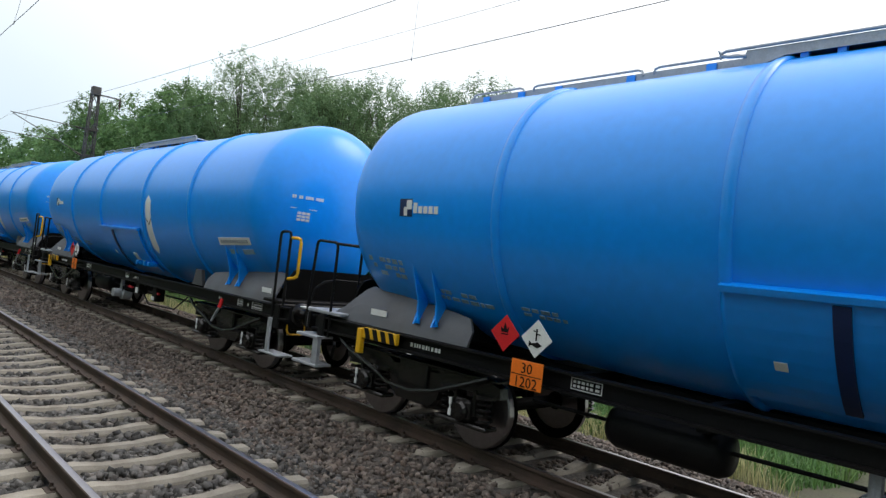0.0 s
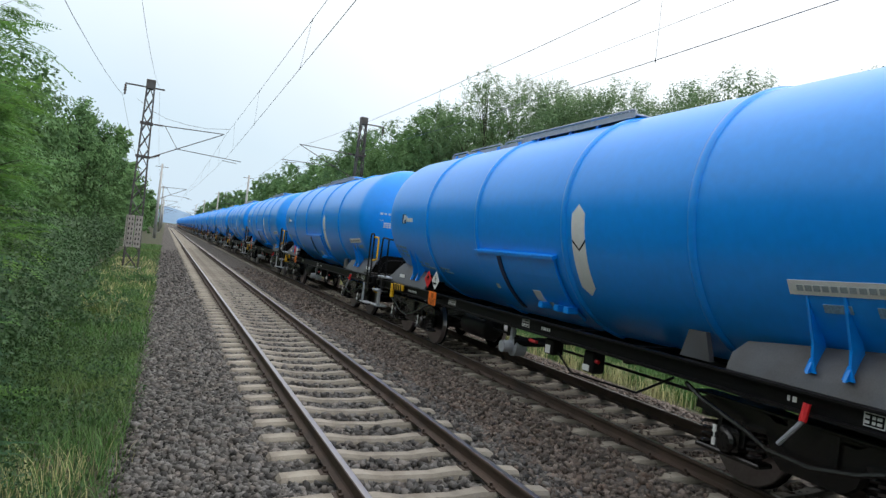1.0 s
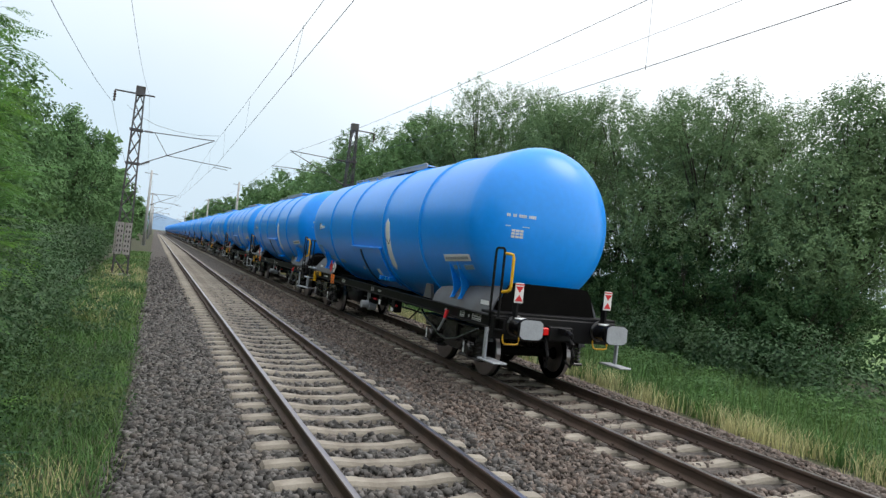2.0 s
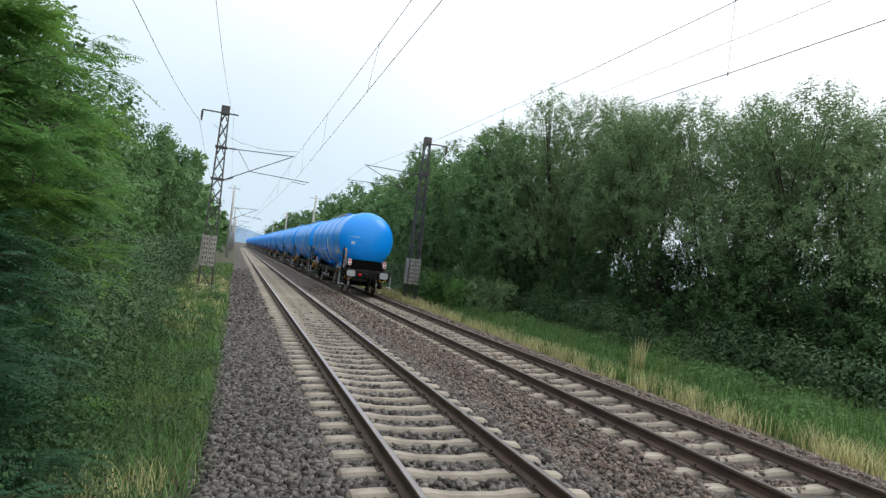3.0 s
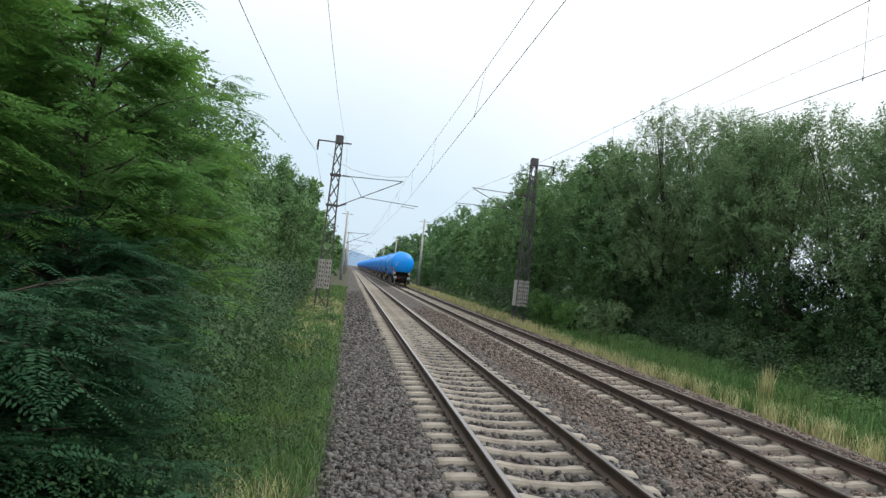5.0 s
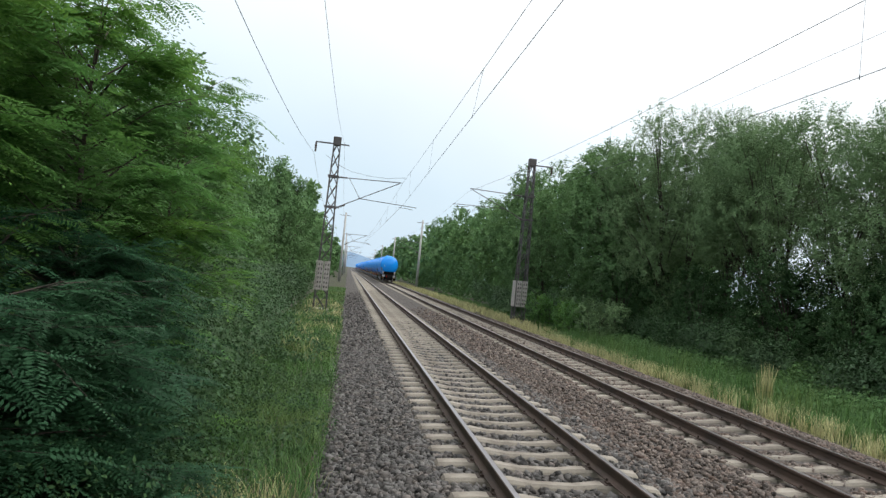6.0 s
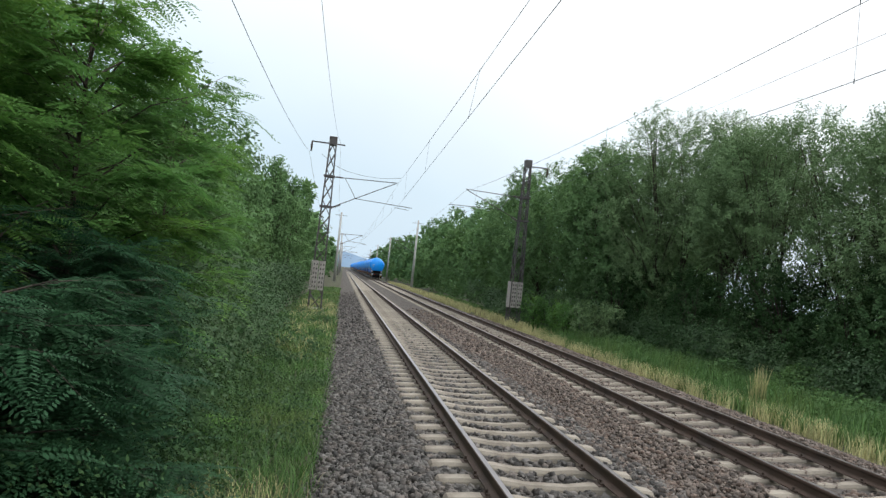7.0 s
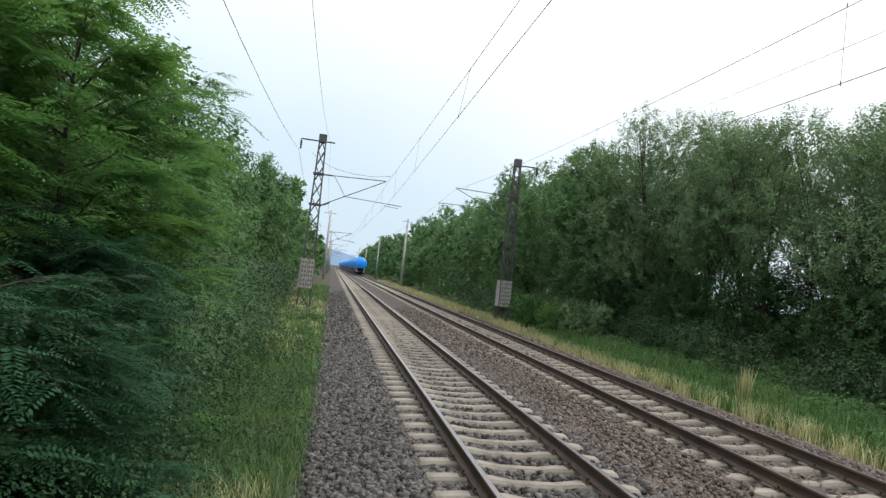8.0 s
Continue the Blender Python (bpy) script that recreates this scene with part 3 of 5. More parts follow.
def make_wagon():
    w = empty("tank_wagon", "bright blue four-axle tank wagon with black underframe", "wagon", "wagons of the tank train")
    bm = bmesh.new()
    lathe(bm, tank_profile(), 72, "Y", (0, 0, TZ))
    belly(bm)
    tank = part("tank", bm, "blue", w, "glossy bright blue steel tank", smooth=True)
    for u in (3.98, 6.42, LOB - 6.42, LOB - 3.98):
        bm = bmesh.new()
        lathe(bm, [(TR - 0.02, u - 0.06), (TR + 0.028, u - 0.045), (TR + 0.035, u), (TR + 0.028, u + 0.045), (TR - 0.02, u + 0.06)], 72, "Y", (0, 0, TZ))
        belly(bm)
        part("stiffening_ring", bm, "blue", tank, smooth=True)
    # white arrow-ended bar in two pieces with a dark chevron joint
    tip = 4.3
    for name, a0, a1, t0, lift, mat, text in (("reflector_strip", 3, 14.2, -tip, 0.006, "white", "white arrow-ended reflective bar"), ("reflector_strip", 15.6, 37.5, tip, 0.006, "white", "white arrow-ended reflective bar"),
                                              ("reflector_joint", 14.3, 15.5, tip, 0.002, "black", "dark chevron joint")):
        for side in (-1, 1):
            bm = bmesh.new()
            n = 8
            rows = [[[bm.verts.new(tank_point(6.07 + k * 0.15, (a0 if k else a0 + t0) + ((a1 if k else a1 + tip) - (a0 if k else a0 + t0)) * j / n, o)) for k in (-1, 0, 1)]
                     for j in range(n + 1)] for o in (-0.002, lift)]
            for j in range(n):
                for k in range(2):
                    bm.faces.new((rows[1][j][k], rows[1][j][k + 1], rows[1][j + 1][k + 1], rows[1][j + 1][k]))
                for k in (0, 2):
                    bm.faces.new((rows[0][j][k], rows[0][j + 1][k], rows[1][j + 1][k], rows[1][j][k]))
            for j in (0, n):
                for k in range(2):
                    bm.faces.new((rows[0][j][k], rows[0][j][k + 1], rows[1][j][k + 1], rows[1][j][k]))
            if side == 1:
                bmesh.ops.transform(bm, matrix=Matrix.Translation((0, LOB, 0)) @ Matrix.Rotation(math.pi, 4, "Z"), verts=bm.verts)
            part(name, bm, mat, tank, text)
    # ledge with the shallow casing under it
    bm = bmesh.new()
    patch(bm, 6.66, 9.26, 22.3, 24.0, 0.0, 2, 1, 0.085)
    part("ledge", bm, "blue", tank)
    bm = bmesh.new()
    patch(bm, 6.7, 9.22, 24.1, 62, 0.02, 2, 8, 0.03)
    part("casing", bm, "blue", tank)
    bm = bmesh.new()
    patch(bm, 8.33, 8.45, 25, 60, 0.05, 1, 8, 0.02)
    part("casing_strap", bm, "navy", tank, "dark strap across the casing")
    # labels as plain plates with bars
    def label(name, u0, u1, a0, a1, mat, text, off=0.004):
        b = bmesh.new()
        patch(b, u0, u1, a0, a1, off, 1, 3, 0.004)
        return part(name, b, mat, tank, text)
    plate = label("label", 1.72, 2.86, 25.5, 30.5, "white", "white lettering panel")
    bm = bmesh.new()
    for k in range(12):
        patch(bm, 1.8 + k * 0.083, 1.86 + k * 0.083, 27.0, 29.0, 0.010, 1, 1, 0.003)
    part("lettering", bm, "palegrey", plate, "grey bars of small lettering")
    label("label", 2.30, 2.56, 33.5, 36.5, "faint", "faded grey label")
    label("label", 1.72, 2.08, 33.5, 37, "faint", "faded grey label")
    label("label", 7.40, 7.63, 43, 50, "white", "pale data plate", 0.052)
    label("label", 7.2, 7.3, 50, 54, "palegrey", "small scuffed tag", 0.052)
    label("label", 8.80, 8.90, 43.5, 46.5, "white", "small scuffed tag", 0.052)
    # worn lettering: rows of small faded bars
    def worn(u0, u1, a0, a1, rows, seed):
        rng = random.Random(seed)
        b = bmesh.new()
        for r in range(rows):
            lo, hi = a0 + (a1 - a0) * r / rows, a0 + (a1 - a0) * (r + 0.62) / rows
            u = u0
            while u < u1 - 0.05:
                wide = rng.uniform(0.05, 0.13)
                if rng.random() < 0.78:
                    patch(b, u, min(u + wide, u1), lo, hi - rng.uniform(0, 0.3), 0.003, 1, 1, 0.003)
                u += wide + rng.uniform(0.02, 0.04)
        return part("lettering", b, "faint", tank, "faded grey bars of worn lettering")
    worn(10.9, 11.5, 41, 46, 2, 1)
    worn(11.9, 12.75, 40, 46.5, 2, 2)
    worn(13.3, 13.98, 29, 40, 3, 3)
    # emblem: navy square with white wave and white bars
    em = label("emblem", 13.01, 13.23, 1, 8.5, "navy", "navy square emblem")
    bm = bmesh.new()
    patch(bm, 13.01, 13.10, 1.5, 5.5, 0.010, 1, 2, 0.003)
    patch(bm, 13.09, 13.15, 4.5, 8.2, 0.010, 1, 2, 0.003)
    part("emblem_stripe", bm, "white", em)
    bm = bmesh.new()
    for k in range(5):
        h0 = 2.6 if k == 0 else 4.0
        patch(bm, 12.98 - (k + 1) * 0.09 + 0.026, 12.98 - k * 0.09, h0, 7.0, 0.004, 1, 2, 0.004)
    part("emblem_bar", bm, "white", em, "white bars of emblem lettering")
    # wagon number on the rear dome
    bm = bmesh.new()
    def dome(x, z, off):
        r = min(math.hypot(x, z) / TR, 0.999)
        return Vector((x, Y_REAR + DOME * (1 - math.sqrt(1 - r * r)) - off, TZ + z))
    def dome_bar(b, x0, x1, z0, z1):
        a = [b.verts.new(dome(x, z, 0.008)) for x, z in ((x0, z0), (x1, z0), (x1, z1), (x0, z1))]
        c = [b.verts.new(dome(x, z, -0.01)) for x, z in ((x0, z0), (x1, z0), (x1, z1), (x0, z1))]
        b.faces.new(a)
        for k in range(4):
            b.faces.new((a[k], a[(k + 1) % 4], c[(k + 1) % 4], c[k]))
    for k in range(15):
        if k not in (2, 5, 10):
            dome_bar(bm, -0.99 + k * 0.036, -0.966 + k * 0.036, 0.07, 0.125)
    dome_bar(bm, -1.0, -0.56, -0.10, -0.088)
    for k in range(3):
        for j in range(3):
            dome_bar(bm, -0.88 + j * 0.075, -0.82 + j * 0.075, -0.19 - k * 0.055, -0.15 - k * 0.055)
    part("wagon_number", bm, "white", tank, "white bars of painted figures")
    # underframe
    for s in (-1, 1):
        bm = bmesh.new()
        x = s * 1.18
        prism(bm, [(x - s * 0.03, 0.97), (x + s * 0.09, 0.97), (x + s * 0.09, 0.995), (x + s * 0.02, 1.0), (x + s * 0.02, 1.15), (x + s * 0.09, 1.155), (x + s * 0.09, 1.18), (x - s * 0.03, 1.18)], 0.45, LOB - 0.45, "Y")
        sill = part("side_sill", bm, "black", w)
        for u0, u1, framed in ((1.28, 1.62, True), (1.74, 1.79, False), (1.95, 2.13, True), (2.75, 2.86, False), (6.9, 7.15, False), (7.5, 7.72, True), (10.35, 10.7, True), (12.55, 13.1, False)):
            bm = bmesh.new()
            face = (x + s * 0.018, x + s * 0.026)
            if framed:
                for z0, z1 in ((1.025, 1.033), (1.132, 1.14)):
                    box(bm, *face, u0, u1, z0, z1)
                for a in (u0, u1 - 0.008):
                    box(bm, *face, a, a + 0.008, 1.033, 1.132)
            u = u0 + 0.03 * framed
            rng = random.Random(int(u0 * 100))
            while u < u1 - 0.03:
                wide = rng.uniform(0.02, 0.05)
                for z0, z1 in (((1.048, 1.073), (1.09, 1.117)) if framed else ((1.05, 1.10),)):
                    box(bm, *face, u, min(u + wide, u1 - 0.012), z0, z1)
                u += wide + rng.uniform(0.014, 0.03)
            part("stencil", bm, "white", sill, "small white stencilled marking")
    bm = bmesh.new()
    box(bm, -0.25, 0.25, 0.5, LOB - 0.5, 0.85, 1.1, 0.02)
    part("centre_sill", bm, "black", w)
    for end in (0, 1):
        m = Matrix.Identity(4) if end == 0 else Matrix.Translation((0, LOB, 0)) @ Matrix.Rotation(math.pi, 4, "Z")
        bm = bmesh.new()
        box(bm, -1.28, 1.28, 0.62, 0.78, 0.82, 1.22, 0.02, m)
        headstock = part("headstock", bm, "black", w)
        bm = bmesh.new()
        box(bm, -1.28, 1.28, 0.32 if end else 0.66, 1.15, 1.22, 1.27, 0.01, m)
        part("end_platform", bm, "galv" if end else "black", w)
        bm = bmesh.new()
        prism(bm, [(-1.05, 1.2), (1.05, 1.2), (0.92, 1.62), (0.84, 1.74), (0.72, 1.78), (-0.72, 1.78), (-0.84, 1.74), (-0.92, 1.62)], 0.99, 1.04, "Y")
        bmesh.ops.transform(bm, matrix=m, verts=bm.verts)
        part("end_shield", bm, "wheel", w, "black shield below the tank end")
        bm = bmesh.new()
        prism(bm, [(-0.86, 1.2), (0.86, 1.2), (0.86, 1.64), (0.5, 1.50), (-0.5, 1.50), (-0.86, 1.64)], 1.9, 3.2, "Y")
        bmesh.ops.transform(bm, matrix=m, verts=bm.verts)
        part("saddle", bm, "black", w)
        for s in (-1, 1):
            # a curved plate from the sill up to the barrel, swept up in a point at its outer end
            bm = bmesh.new()
            far = 3.62 if end == 0 else 3.48
            tops = [(0.62, 1.235), (0.82, 1.27), (0.98, 1.36), (1.12, 1.50), (1.24, 1.64), (1.34, 1.69)] if end else [(1.06, 1.62), (1.2, 1.67), (1.34, 1.69)]
            tops += [(1.8, 1.66), (2.4, 1.60), (3.0, 1.55), (far - 0.12, 1.50), (far, 1.36)]
            sheets = []
            for off in (0.0, 0.035):
                sheet = []
                for u, top in tops:
                    row = []
                    for k in range(5):
                        q = k / 4
                        z = 1.185 + (top - 1.185) * q
                        row.append(bm.verts.new((s * (1.165 - off - 0.30 * (z - 1.185) - 0.45 * max(0.0, z - 1.185) ** 2), u, z)))
                    sheet.append(row)
                sheets.append(sheet)
            for sheet in sheets:
                for a, b in zip(sheet, sheet[1:]):
                    for k in range(4):
                        bm.faces.new((a[k], a[k + 1], b[k + 1], b[k]))
            for i in range(len(tops) - 1):
                for k in (0, 4):
                    bm.faces.new((sheets[0][i][k], sheets[0][i + 1][k], sheets[1][i + 1][k], sheets[1][i][k]))
            for i in (0, len(tops) - 1):
                for k in range(4):
                    bm.faces.new((sheets[0][i][k], sheets[0][i][k + 1], sheets[1][i][k + 1], sheets[1][i][k]))
            bmesh.ops.transform(bm, matrix=m, verts=bm.verts)
            part("saddle_cover", bm, "grey", w, "grey saddle plate")
            if end == 0:
                bm = bmesh.new()
                prism(bm, [(3.95, 1.19), (4.4, 1.19), (4.3, 1.5), (4.05, 1.5)], s * 0.98, s * 1.05)
                part("tank_support", bm, "grey", w, "small grey tank support")
            for u in ((2.34, 2.70) if end == 0 else (2.55, 2.88)):
                # thin rib, broad at the barrel, waisted, with a splayed foot on the saddle plate
                bm = bmesh.new()
                prism(bm, [(s * 1.02, 1.36), (s * 1.19, 1.33), (s * 1.13, 1.46), (s * 1.14, 1.60), (s * 1.21, 1.80), (s * 1.30, 2.06), (s * 1.25, 2.08), (s * 1.05, 1.78), (s * 0.96, 1.55)], u - 0.014, u + 0.014, "Y")
                prism(bm, [(u - 0.06, 1.34), (u + 0.06, 1.34), (u + 0.016, 1.47), (u - 0.016, 1.47)], s * 1.125, s * 1.14)
                bmesh.ops.transform(bm, matrix=m, verts=bm.verts)
                part("gusset", bm, "blue", w)
            bm = bmesh.new()
            box(bm, s * 1.112, s * 1.124, 1.62 if end else 1.2, 1.95 if end else 1.5, 1.33, 1.41, 0.0, m)
            part("stencil", bm, "white", w, "white stencilled plate")
        for s in (-1, 1):
            bm = bmesh.new()
            lathe(bm, [(0.0, 0.64), (0.19, 0.64), (0.19, 0.60), (0.15, 0.58), (0.14, 0.34), (0.16, 0.31), (0.0, 0.32)], 20, "Y", (s * 0.875, 0, 1.06))
            bmesh.ops.transform(bm, matrix=m, verts=bm.verts)
            buffer = part("buffer", bm, "bogie", w, smooth=False)
            bm = bmesh.new()
            lathe(bm, [(0.0, 0.33), (0.115, 0.33), (0.115, 0.145), (0.0, 0.145)], 16, "Y", (s * 0.875, 0, 1.06))
            bmesh.ops.transform(bm, matrix=m, verts=bm.verts)
            part("plunger", bm, "bogie", buffer)
            bm = bmesh.new()
            outline = [(0.225 * (1 if abs(math.cos(a)) > 0.75 else abs(math.cos(a)) ** 0.4) * math.copysign(1, math.cos(a)) + s * 0.875, 1.06 + 0.17 * abs(math.sin(a)) ** 0.6 * math.copysign(1, math.sin(a))) for a in [k * math.pi / 12 + 0.01 for k in range(24)]]
            prism(bm, outline, 0.087, 0.145, "Y")
            bmesh.ops.transform(bm, matrix=m, verts=bm.verts)
            head = part("buffer_head", bm, "black", buffer)
            bm = bmesh.new()
            prism(bm, [((u - s * 0.875) * 0.96 + s * 0.875, (z - 1.06) * 0.95 + 1.06) for u, z in outline], 0.077, 0.091, "Y")
            bmesh.ops.transform(bm, matrix=m, verts=bm.verts)
            part("buffer_face", bm, "galv", head, "oval worn grey buffer face")
            bm = bmesh.new()
            box(bm, s * 0.875 - 0.085, s * 0.875 + 0.085, 0.36, 0.54, 1.185, 1.212, 0.01, m)
            part("mark", bm, "white", buffer, "round white painted mark")
        bm = bmesh.new()
        tube(bm, [(0, 0.62, 1.02), (0, 0.3, 1.03), (0, 0.2, 1.0), (0, 0.14, 0.86), (0, 0.2, 0.78)], 0.045, 8)
        box(bm, -0.06, 0.06, 0.3, 0.62, 0.97, 1.08, 0.01)
        tube(bm, [(0.25, 0.6, 0.9), (0.27, 0.45, 0.6), (0.26, 0.5, 0.4), (0.2, 0.6, 0.5)], 0.03, 6)
        tube(bm, [(-0.25, 0.6, 0.9), (-0.27, 0.45, 0.6), (-0.26, 0.5, 0.4), (-0.2, 0.6, 0.5)], 0.03, 6)
        bmesh.ops.transform(bm, matrix=m, verts=bm.verts)
        part("coupling", bm, "black", w)
        make_bogie(w, 2.64 if end == 0 else LOB - 2.56)
    # rear end: shunter's rails on one corner, steps on both
    for s in (-1, 1):
        if s < 0:
            bm = bmesh.new()
            hoop(bm, [(s * 1.28, 0.82, 1.0), (s * 1.28, 0.82, 2.36), (s * 1.28, 0.52, 2.36), (s * 1.28, 0.52, 1.2)], 0.022)
            part("hand_rail", bm, "black", w)
            bm = bmesh.new()
            hoop(bm, [(s * 1.27, 0.53, 2.27), (s * 1.2, 0.34, 2.27), (s * 1.2, 0.34, 1.66), (s * 1.27, 0.53, 1.62)], 0.026)
            part("hand_rail", bm, "yellow", w, "bright yellow hand rail")
        bm = bmesh.new()
        box(bm, s * 1.16, s * 1.42, 0.26, 0.86, 0.44, 0.47, 0.008)
        box(bm, s * 1.36, s * 1.40, 0.64, 0.72, 0.46, 1.0, 0.005)
        part("step", bm, "galv", w, "galvanised foot step")
        bm = bmesh.new()
        hoop(bm, [(s * 0.78, 0.64, 0.92), (s * 0.78, 0.6, 0.74), (s * 1.1, 0.6, 0.74), (s * 1.1, 0.64, 0.92)], 0.016)
        part("grab_handle", bm, "yellow", w, "yellow coupling handle")
        # front end: black hoop, striped brake corner
        if s < 0:
            bm = bmesh.new()
            hoop(bm, [(s * 1.26, LOB - 0.28, 1.2), (s * 1.26, LOB - 0.36, 2.27), (s * 1.26, LOB - 0.88, 2.25), (s * 1.26, LOB - 0.88, 0.9)], 0.021)
            part("hand_rail", bm, "black", w)
            bm = bmesh.new()
            hoop(bm, [(s * 1.24, LOB - 0.84, 2.24), (s * 0.7, LOB - 0.72, 2.24), (s * 0.7, LOB - 0.72, 1.2)], 0.021)
            part("hand_rail", bm, "black", w)
            bm = bmesh.new()
            tube(bm, [(s * 1.24, LOB - 0.3, 1.28), (s * 1.2, LOB - 0.34, 1.55), (s * 1.1, LOB - 0.42, 1.66), (s * 0.95, LOB - 0.5, 1.7), (s * 0.1, LOB - 0.72, 1.7)], 0.016, 6)
            part("hand_rail", bm, "black", w)
        bm = bmesh.new()
        box(bm, s * 1.1, s * 1.38, LOB - 0.82, LOB - 0.2, 0.46, 0.50, 0.008)
        box(bm, s * 1.3, s * 1.36, LOB - 0.80, LOB - 0.67, 0.46, 0.9, 0.005)
        box(bm, s * 1.1, s * 1.38, LOB - 0.8, LOB - 0.25, 0.86, 0.90, 0.008)
        part("step", bm, "galv", w, "galvanised double foot step")
        bm = bmesh.new()
        box(bm, s * 1.26, s * 1.32, LOB - 2.42, LOB - 1.74, 1.03, 1.17, 0.008)
        stripe = part("striped_guard", bm, "yellow", w, "black and yellow striped guard plate")
        bm = bmesh.new()
        for k in range(4):
            u = LOB - 2.41 + k * 0.165
            prism(bm, [(u, 1.03), (u + 0.085, 1.03), (u + 0.145, 1.17), (u + 0.06, 1.17)], s * 1.322, s * 1.33)
        part("stripe", bm, "black", stripe)
        bm = bmesh.new()
        box(bm, s * 1.26, s * 1.34, LOB - 1.73, LOB - 1.64, 0.82, 1.15, 0.01)
        part("guard_bracket", bm, "yellow", w)
        bm = bmesh.new()
        tube(bm, [(s * 1.26, 2.6, 1.08), (s * 1.30, 2.6, 0.92)], 0.035, 8)
        handle = part("brake_handle", bm, "red", w, "red brake changeover handle")
        bm = bmesh.new()
        tube(bm, [(s * 1.30, 2.6, 0.92), (s * 1.32, 2.8, 0.66)], 0.022, 8)
        part("lever", bm, "galv", handle)
        # hazard plates
        for k, (mat, u, txt) in enumerate((("red", 11.43, "red diamond hazard placard"), ("white", 11.02, "white diamond hazard placard"))):
            bm = bmesh.new()
            prism(bm, [(u - 0.19, 1.46), (u, 1.27), (u + 0.19, 1.46), (u, 1.65)], s * 1.40, s * 1.412)
            pl = part("placard", bm, mat, w, txt)
            bm = bmesh.new()
            if mat == "red":
                # flame over a line
                prism(bm, [(u - 0.045, 1.47), (u + 0.045, 1.47), (u + 0.055, 1.52), (u + 0.02, 1.50), (u + 0.005, 1.57), (u - 0.03, 1.50), (u - 0.05, 1.53)], s * 1.413, s * 1.417)
                box(bm, s * 1.413, s * 1.417, u - 0.045, u + 0.045, 1.445, 1.456)
            else:
                # bare tree over a fish
                box(bm, s * 1.413, s * 1.417, u - 0.008, u + 0.008, 1.44, 1.56)
                box(bm, s * 1.413, s * 1.417, u - 0.05, u + 0.01, 1.50, 1.512)
                box(bm, s * 1.413, s * 1.417, u - 0.01, u + 0.04, 1.53, 1.541)
                prism(bm, [(u - 0.08, 1.40), (u - 0.02, 1.43), (u + 0.05, 1.41), (u + 0.085, 1.435), (u + 0.085, 1.375), (u + 0.05, 1.395), (u - 0.02, 1.37)], s * 1.413, s * 1.417)
            part("symbol", bm, "black", pl)
            bm = bmesh.new()
            box(bm, s * 1.2, s * 1.4, u - 0.02, u + 0.02, 1.4, 1.44)
            part("placard_bracket", bm, "black", w)
        bm = bmesh.new()
        box(bm, s * 1.40, s * 1.412, 10.90, 11.30, 0.945, 1.225, 0.004)
        op = part("hazard_plate", bm, "orange", w, "orange hazard plate with black bars")
        bm = bmesh.new()
        for text, size, z in (("30", 0.15, 1.098), ("1202", 0.15, 0.958)):
            words(bm, text, size, Matrix.Translation((s * 1.4135, 11.10, z)) @ Matrix.Rotation(math.radians(90 * s), 4, "Z") @ Matrix.Rotation(math.radians(90), 4, "X"))
        box(bm, s * 1.412, s * 1.415, 10.91, 11.29, 1.075, 1.083)
        part("lettering", bm, "black", op)
        bm = bmesh.new()
        for z in (0.95, 1.1):
            box(bm, s * 1.2, s * 1.4, 11.07, 11.13, z - 0.02, z + 0.02)
        part("plate_bracket", bm, "black", w)
    # middle: brake reservoir, cylinder, pipes, discharge valve
    bm = bmesh.new()
    lathe(bm, [(0.0, 9.22), (0.17, 9.24), (0.21, 9.32), (0.21, 10.3), (0.17, 10.38), (0.0, 10.4)], 20, "Y", (-0.87, 0, 0.73))
    part("air_reservoir", bm, "black", w, smooth=True)
    bm = bmesh.new()
    for u in (9.45, 10.15):
        box(bm, -0.91, -0.83, u - 0.02, u + 0.02, 0.72, 1.0)
    part("reservoir_strap", bm, "black", w)
    bm = bmesh.new()
    lathe(bm, [(0.0, -1.30), (0.10, -1.30), (0.10, -1.12), (0.16, -1.10), (0.16, -0.9), (0.0, -0.88)], 16, "X", (0, 8.15, 0.62))
    rod(bm, (-1.1, 8.15, 0.62), (-1.1, 8.15, 0.98), 0.05)
    part("discharge_valve", bm, "galv", w, "grey discharge valve cap")
    bm = bmesh.new()
    tube(bm, [(-1.1, 8.1, 0.7), (-0.6, 7.9, 0.75), (0, 7.875, 0.9), (0, 7.875, 1.45)], 0.08, 10)
    part("discharge_pipe", bm, "black", w)
    for k, (u, z) in enumerate(((6.9, 0.72), (5.9, 0.66))):
        bm = bmesh.new()
        box(bm, -1.2, -1.0, u - 0.12, u + 0.12, z, 0.95, 0.02)
        part("valve_box", bm, "black", w)
    bm = bmesh.new()
    box(bm, -1.215, -1.202, 6.84, 6.96, 0.74, 0.86)
    box(bm, -1.215, -1.202, 5.86, 6.0, 0.68, 0.76)
    part("valve_plate", bm, "white", w, "small white valve plate")
    for u0, u1 in ((7.3, 7.5), (5.72, 5.8)):
        bm = bmesh.new()
        rod(bm, (-1.16, u0, 0.83), (-1.16, u1, 0.83), 0.026)
        part("tap", bm, "red", w, "red shut-off tap")
    bm = bmesh.new()
    for x in (-0.9, 0.9):
        rod(bm, (x, 4.3, 0.8), (x, LOB - 4.3, 0.75), 0.02)
    for u in (5.2, 6.6, 9.4, 10.8):
        box(bm, -1.15, 1.15, u - 0.05, u + 0.05, 0.92, 1.15)
    part("cross_bearer", bm, "black", w)
